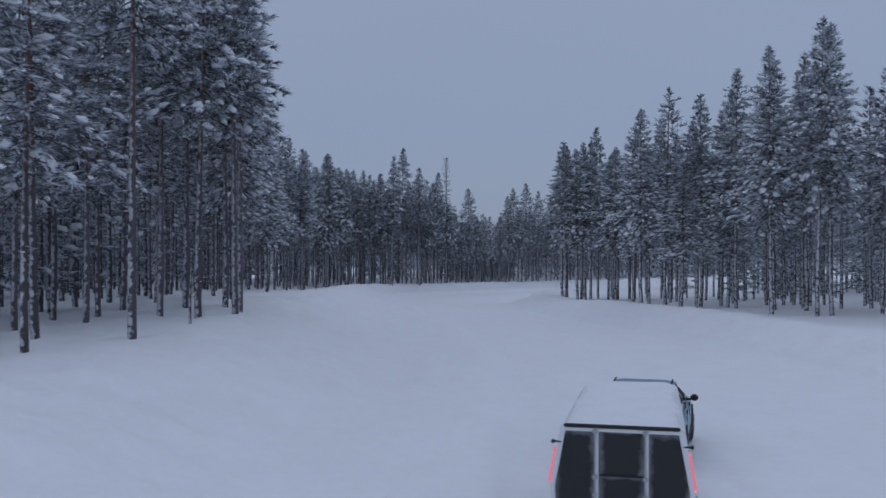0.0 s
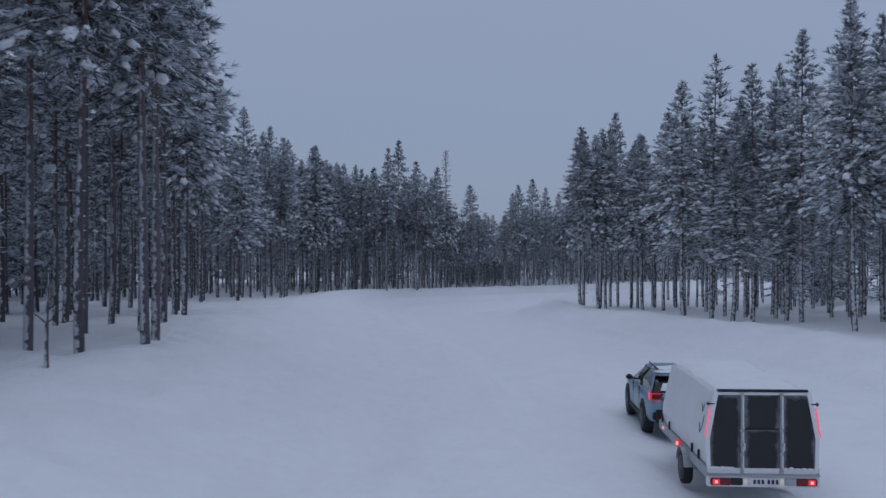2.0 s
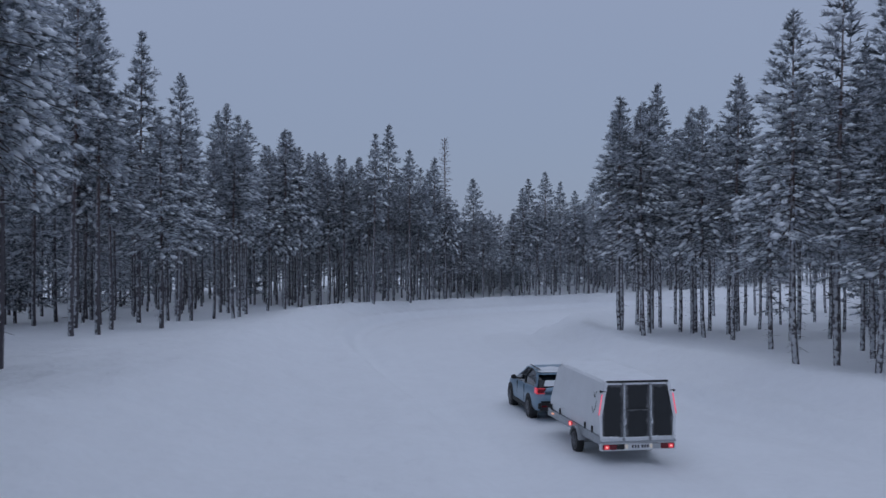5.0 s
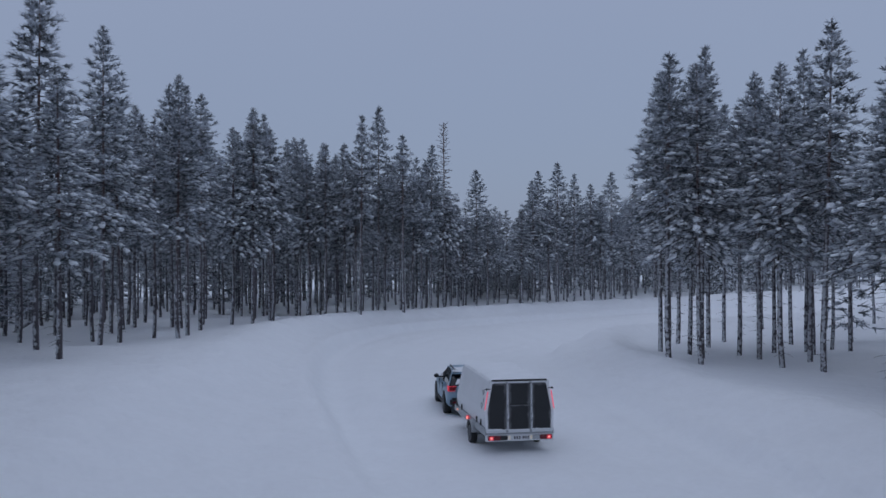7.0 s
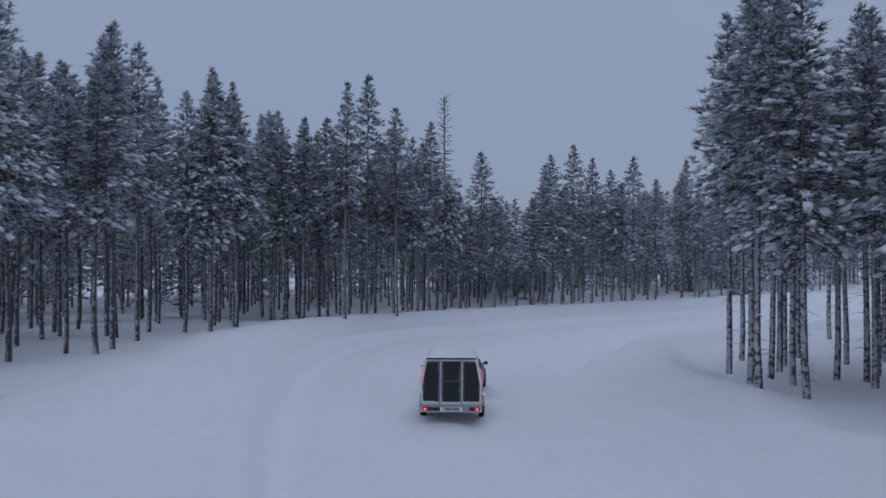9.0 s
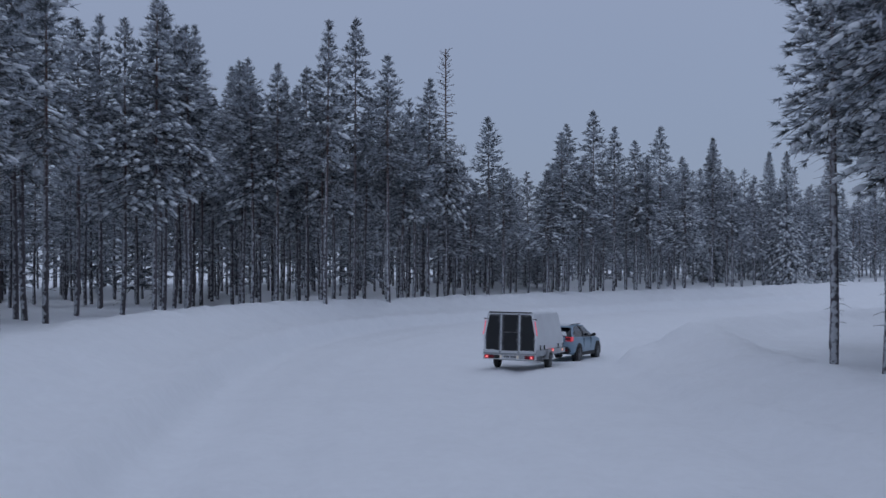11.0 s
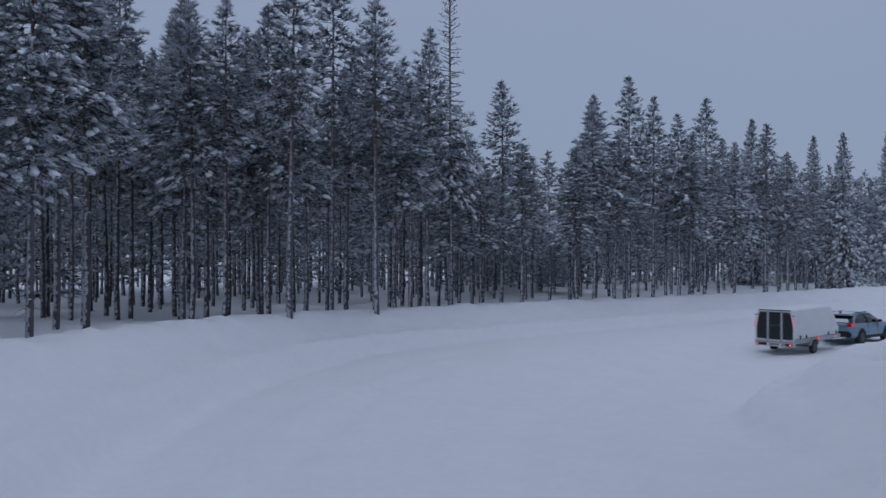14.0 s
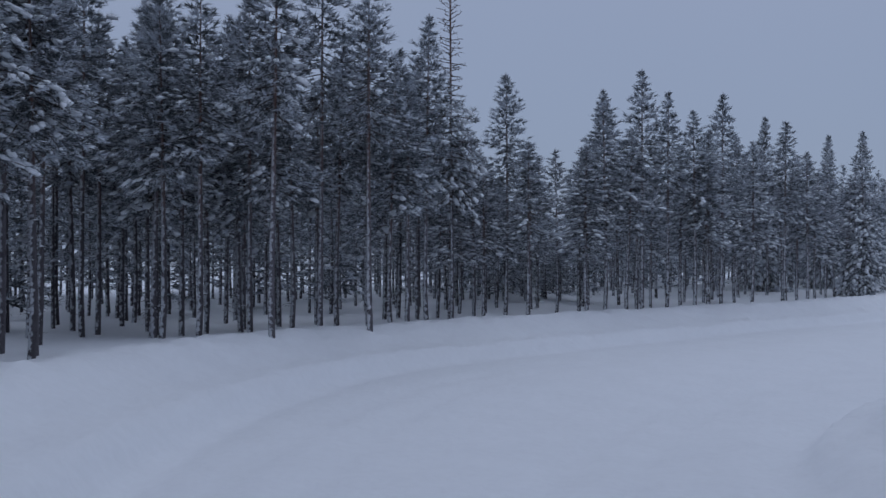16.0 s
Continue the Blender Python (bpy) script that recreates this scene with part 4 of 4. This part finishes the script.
# ---- car ----
def build_car():
    """A blue crossover; its origin lies on the ground below the tow ball."""
    c = tagged(new("blue_crossover_car"), "light blue crossover hatchback with lit tail lamps towing a trailer", "car")
    # stations from tail to nose: y, half width, floor, belt height, top of the lower body
    rows = [(0.10, 0.70, 0.55, 0.90, 0.95), (0.16, 0.80, 0.45, 0.95, 1.02), (0.35, 0.87, 0.36, 1.00, 1.06), (0.75, 0.895, 0.32, 1.02, 1.05), (1.6, 0.89, 0.30, 0.99, 1.02), (2.6, 0.89, 0.30, 0.95, 0.99),
            (3.25, 0.895, 0.30, 0.92, 1.00), (3.75, 0.89, 0.30, 0.89, 0.97), (4.15, 0.865, 0.31, 0.84, 0.91), (4.38, 0.82, 0.33, 0.78, 0.85), (4.48, 0.76, 0.35, 0.70, 0.77), (4.51, 0.66, 0.42, 0.62, 0.66)]
    rings = []
    for y, w, lo, belt, top in rows:
        half = [(w * 0.90, lo), (w, lo + 0.12), (w * 1.0, (lo + belt) / 2 + 0.05), (w * 0.975, belt), (w * 0.90, top - 0.02), (w * 0.45, top + 0.015)]
        rings.append([(x, y, z) for x, z in half] + [(-x, y, z) for x, z in half[::-1]])
    part("body", loft(rings), PAINT, c, "light blue painted body", smooth=True)
    # greenhouse
    rows = [(0.22, 0.80, 1.02, 0.78, 1.05), (0.46, 0.81, 1.02, 0.70, 1.30), (0.80, 0.82, 1.02, 0.63, 1.495), (1.5, 0.83, 1.00, 0.62, 1.565), (2.3, 0.83, 0.98, 0.60, 1.545), (2.75, 0.82, 0.97, 0.62, 1.36), (3.35, 0.80, 0.97, 0.74, 1.01)]
    rings = [[(w, y, z), (w * 0.985, y, z + (h - z) * 0.45), (u, y, h - 0.03), (u * 0.7, y, h), (-u * 0.7, y, h), (-u, y, h - 0.03), (-w * 0.985, y, z + (h - z) * 0.45), (-w, y, z)] for y, w, z, u, h in rows]
    part("window_glass", loft(rings), GLASS, c, "dark tinted windows", smooth=False)
    roof = [[(u + 0.012, y, h - 0.025), (u * 0.7, y, h + 0.012), (-u * 0.7, y, h + 0.012), (-u - 0.012, y, h - 0.025)] for y, u, h in ((0.62, 0.66, 1.475), (0.80, 0.64, 1.505), (1.5, 0.63, 1.575), (2.3, 0.61, 1.555), (2.42, 0.61, 1.51))]
    part("roof", loft([[*r, *[(x, y, z - 0.03) for x, y, z in r[::-1]]] for r in roof]), PAINT, c, smooth=False)
    snow, rng = bmesh.new(), random.Random(21)
    for k in range(26):
        at = (rng.uniform(-0.5, 0.5), rng.uniform(0.72, 1.5), 0)
        m = Matrix.Translation((at[0], at[1], 1.512 + 0.06 * min(1, (at[1] - 0.72) / 0.7))) @ Matrix.Diagonal((rng.uniform(0.1, 0.26), rng.uniform(0.1, 0.25), 0.022, 1))
        bmesh.ops.create_icosphere(snow, subdivisions=2, radius=1, matrix=m)
    tagged(part("roof_snow", snow, FROST, c, "thin blown snow on the roof", smooth=True), kind="stuff")
    part("spoiler", prism([(-0.62, 1.445), (0.62, 1.445), (0.58, 1.49), (-0.58, 1.49)], 0.44, 0.80, 0.015), PAINT, c)
    part("rear_window_snow", loft([[(-0.62, 0.27, 1.07), (0.62, 0.27, 1.07), (0.62, 0.215, 1.09), (-0.62, 0.215, 1.09)], [(-0.54, 0.40, 1.255), (0.54, 0.40, 1.255), (0.54, 0.365, 1.27), (-0.54, 0.365, 1.27)]]), FROST, c, "snow on the rear window")
    part("tailgate_ledge", one_box((-0.66, 0.10, 0.80), (0.66, 0.17, 0.98), 0.03), PAINT, c)
    part("rear_bumper", one_box((-0.80, 0.02, 0.38), (0.80, 0.30, 0.66), 0.06), PLASTIC, c, "black lower rear bumper")
    part("front_bumper", one_box((-0.72, 4.25, 0.30), (0.72, 4.53, 0.52), 0.06), PLASTIC, c)
    part("tow_bar", rod((0, -0.02, 0.45), (0, 0.3, 0.42), 0.03), PLASTIC, c)
    for s in (-1, 1):
        # pillars
        for name, y0, z0, y1, z1, x0, x1, w in (("rear_pillar", 0.40, 1.04, 0.86, 1.48, 0.815, 0.65, 0.15), ("middle_pillar", 1.75, 1.0, 1.62, 1.54, 0.838, 0.63, 0.05), ("front_pillar", 3.22, 1.0, 2.32, 1.53, 0.808, 0.61, 0.05)):
            ym, zm, xm = {"rear_pillar": (0.56, 1.28, 0.735), "middle_pillar": (1.69, 1.26, 0.828), "front_pillar": (2.76, 1.33, 0.625)}[name]
            pil = loft([[(s * x, y - v, z), (s * x, y + v, z), (s * (x + 0.016), y + v, z), (s * (x + 0.016), y - v, z)] for x, y, z, v in ((x0, y0, z0, w), (xm, ym, zm, w * 0.9), (x1, y1, z1, w * 0.7))])
            part(name, pil, PLASTIC if name == "middle_pillar" else PAINT, c)
        lamp = part("tail_light", one_box((min(s * 0.58, s * 0.86), 0.10, 0.86), (max(s * 0.58, s * 0.86), 0.40, 1.05), 0.03), RED_LENS, c, "red wrap-around tail light")
        for z in (0.87, 1.01):
            part("light_bar", one_box((min(s * 0.62, s * 0.875), 0.085, z), (max(s * 0.62, s * 0.875), 0.36, z + 0.02), 0.006), RED_GLOW, lamp, "lit red bar")
        part("light_end", one_box((min(s * 0.83, s * 0.88), 0.09, 0.87), (max(s * 0.83, s * 0.88), 0.36, 1.04), 0.008), RED_GLOW, lamp)
        part("bumper_reflector", one_box((min(s * 0.58, s * 0.74), 0.0, 0.50), (max(s * 0.58, s * 0.74), 0.03, 0.55), 0.008), RED_LENS, c)
        mirror = bmesh.new()
        box(mirror, (min(s * 0.90, s * 1.06), 2.72, 1.00), (max(s * 0.90, s * 1.06), 2.88, 1.15), 0.035)
        box(mirror, (min(s * 0.80, s * 0.92), 2.78, 1.0), (max(s * 0.80, s * 0.92), 2.84, 1.05), 0.01)
        part("door_mirror", mirror, PLASTIC, c, "black door mirror")
        part("roof_rail", rod((s * 0.575, 0.9, 1.58), (s * 0.575, 2.15, 1.605), 0.018, 6), PLASTIC, c)
        part("sill", one_box((min(s * 0.84, s * 0.905), 1.0, 0.27), (max(s * 0.84, s * 0.905), 3.4, 0.42), 0.02), PLASTIC, c, "black sill cladding")
        for y in (1.35, 2.35):
            part("door_handle", one_box((min(s * 0.88, s * 0.91), y, 0.88), (max(s * 0.88, s * 0.91), y + 0.2, 0.915), 0.01), PAINT, c)
        for y in (1.72, 2.72):
            part("door_gap", one_box((min(s * 0.86, s * 0.897), y, 0.45), (max(s * 0.86, s * 0.897), y + 0.012, 0.97)), PLASTIC, c)
        for y in (1.05, 3.715):
            arch = loft([[(s * 0.80, y + k * math.cos(a), 0.34 + k * math.sin(a)) for k in (0.36, 0.44)] + [(s * 0.912, y + k * math.cos(a), 0.34 + k * math.sin(a)) for k in (0.44, 0.36)] for a in [math.pi * (-0.06 + 1.12 * j / 16) for j in range(17)]])
            part("wheel_arch", arch, PLASTIC, c, "black wheel arch cladding")
            # black disc stands in for the shaded hollow; the body is not cut here
            shade_disc = rod((s * 0.70, y, 0.36), (s * 0.897, y, 0.36), 0.385, 24)
            part("wheel_well", shade_disc, PLASTIC, c)
        part("headlight", one_box((min(s * 0.5, s * 0.80), 4.12, 0.70), (max(s * 0.5, s * 0.80), 4.42, 0.80), 0.03), GLASS, c)
    part("aerial", prism([(-0.02, 1.55), (0.02, 1.55), (0.008, 1.66), (-0.008, 1.66)], 0.66, 0.8), PLASTIC, c)
    part("plate", one_box((-0.24, 0.085, 0.83), (0.24, 0.105, 0.94), 0.005), PLATE, c)
    wheels = [(wheel(c, s * 0.812, y, 0.335, 0.22, 10, s), 0.335, (s * 0.812, y)) for s in (-1, 1) for y in (1.05, 3.715)]
    return c, wheels


trailer, trailer_wheels = build_trailer()
car, car_wheels = build_car()
for piece in car.children_recursive:
    if piece.type == "MESH" and not piece.parent.name.startswith("wheel"):
        for v in piece.data.vertices:
            v.co.z -= 0.16 * max(0.0, v.co.z - 1.0)


def glide(t, column):
    """A value of the drive at a time, on a smooth curve through its rows."""
    ts, vs = [r[0] for r in DRIVE], [r[column] for r in DRIVE]
    i = max(0, min(len(ts) - 2, sum(1 for a in ts if a <= t) - 1))
    slope = [(vs[min(k + 1, len(vs) - 1)] - vs[max(k - 1, 0)]) / (ts[min(k + 1, len(ts) - 1)] - ts[max(k - 1, 0)]) for k in range(len(ts))]
    h = ts[i + 1] - ts[i]
    u = (t - ts[i]) / h
    return (2 * u ** 3 - 3 * u ** 2 + 1) * vs[i] + (u ** 3 - 2 * u ** 2 + u) * h * slope[i] + (3 * u ** 2 - 2 * u ** 3) * vs[i + 1] + (u ** 3 - u ** 2) * h * slope[i + 1]


def surface(x, y):
    """The trodden road's height, without its small ripples."""
    gap = line_distance(np.array([x]), np.array([y]), RIGHT_LINE)[0]
    return float(road_height(y) - 0.45 * ease(94, 108, y) * ease(11, 4, gap)) - 0.06


def trailer_pose(t):
    x, y, turn = glide(t, 1), glide(t, 2), glide(t, 3)
    a = radians(turn)
    fx, fy = -math.sin(a), math.cos(a)
    z0, z1 = surface(x + fx * 1.7, y + fy * 1.7), surface(x + fx * COUPLING, y + fy * COUPLING)
    tilt = math.degrees(math.atan2(z1 - z0, COUPLING - 1.7))
    return pose(x, y, z0 - math.tan(radians(tilt)) * 1.7, tilt, 0, turn)


def car_pose(t):
    ball = trailer_pose(t) @ Vector((0, COUPLING, 0))
    turn = glide(t, 4)
    a = radians(turn)
    fx, fy = -math.sin(a), math.cos(a)
    z0, z1 = surface(ball.x + fx * 1.05, ball.y + fy * 1.05), surface(ball.x + fx * 3.7, ball.y + fy * 3.7)
    tilt = math.degrees(math.atan2(z1 - z0, 2.65))
    return pose(ball.x, ball.y, z0 - math.tan(radians(tilt)) * 1.05, tilt, 0, turn)


def motions():
    """Drives the car and the trailer along the road and rolls their wheels."""
    steps = [round(0.2 * k, 2) for k in range(81)]
    walk(trailer, [(t, trailer_pose(t)) for t in steps])
    walk(car, [(t, car_pose(t)) for t in steps])
    fine = [k / 30 for k in range(481)]
    for at, wheels in ((trailer_pose, trailer_wheels), (car_pose, car_wheels)):
        gone, last, way = 0.0, None, []
        for t in fine:
            p = at(t).translation
            gone += (p - last).length if last else 0.0
            last = p.copy()
            way.append(gone)
        for hub, r, (x, y) in wheels:
            walk(hub, [(t, pose(x, y, r, -math.degrees(g / r), 0, 0)) for t, g in zip(fine, way)])


motions()
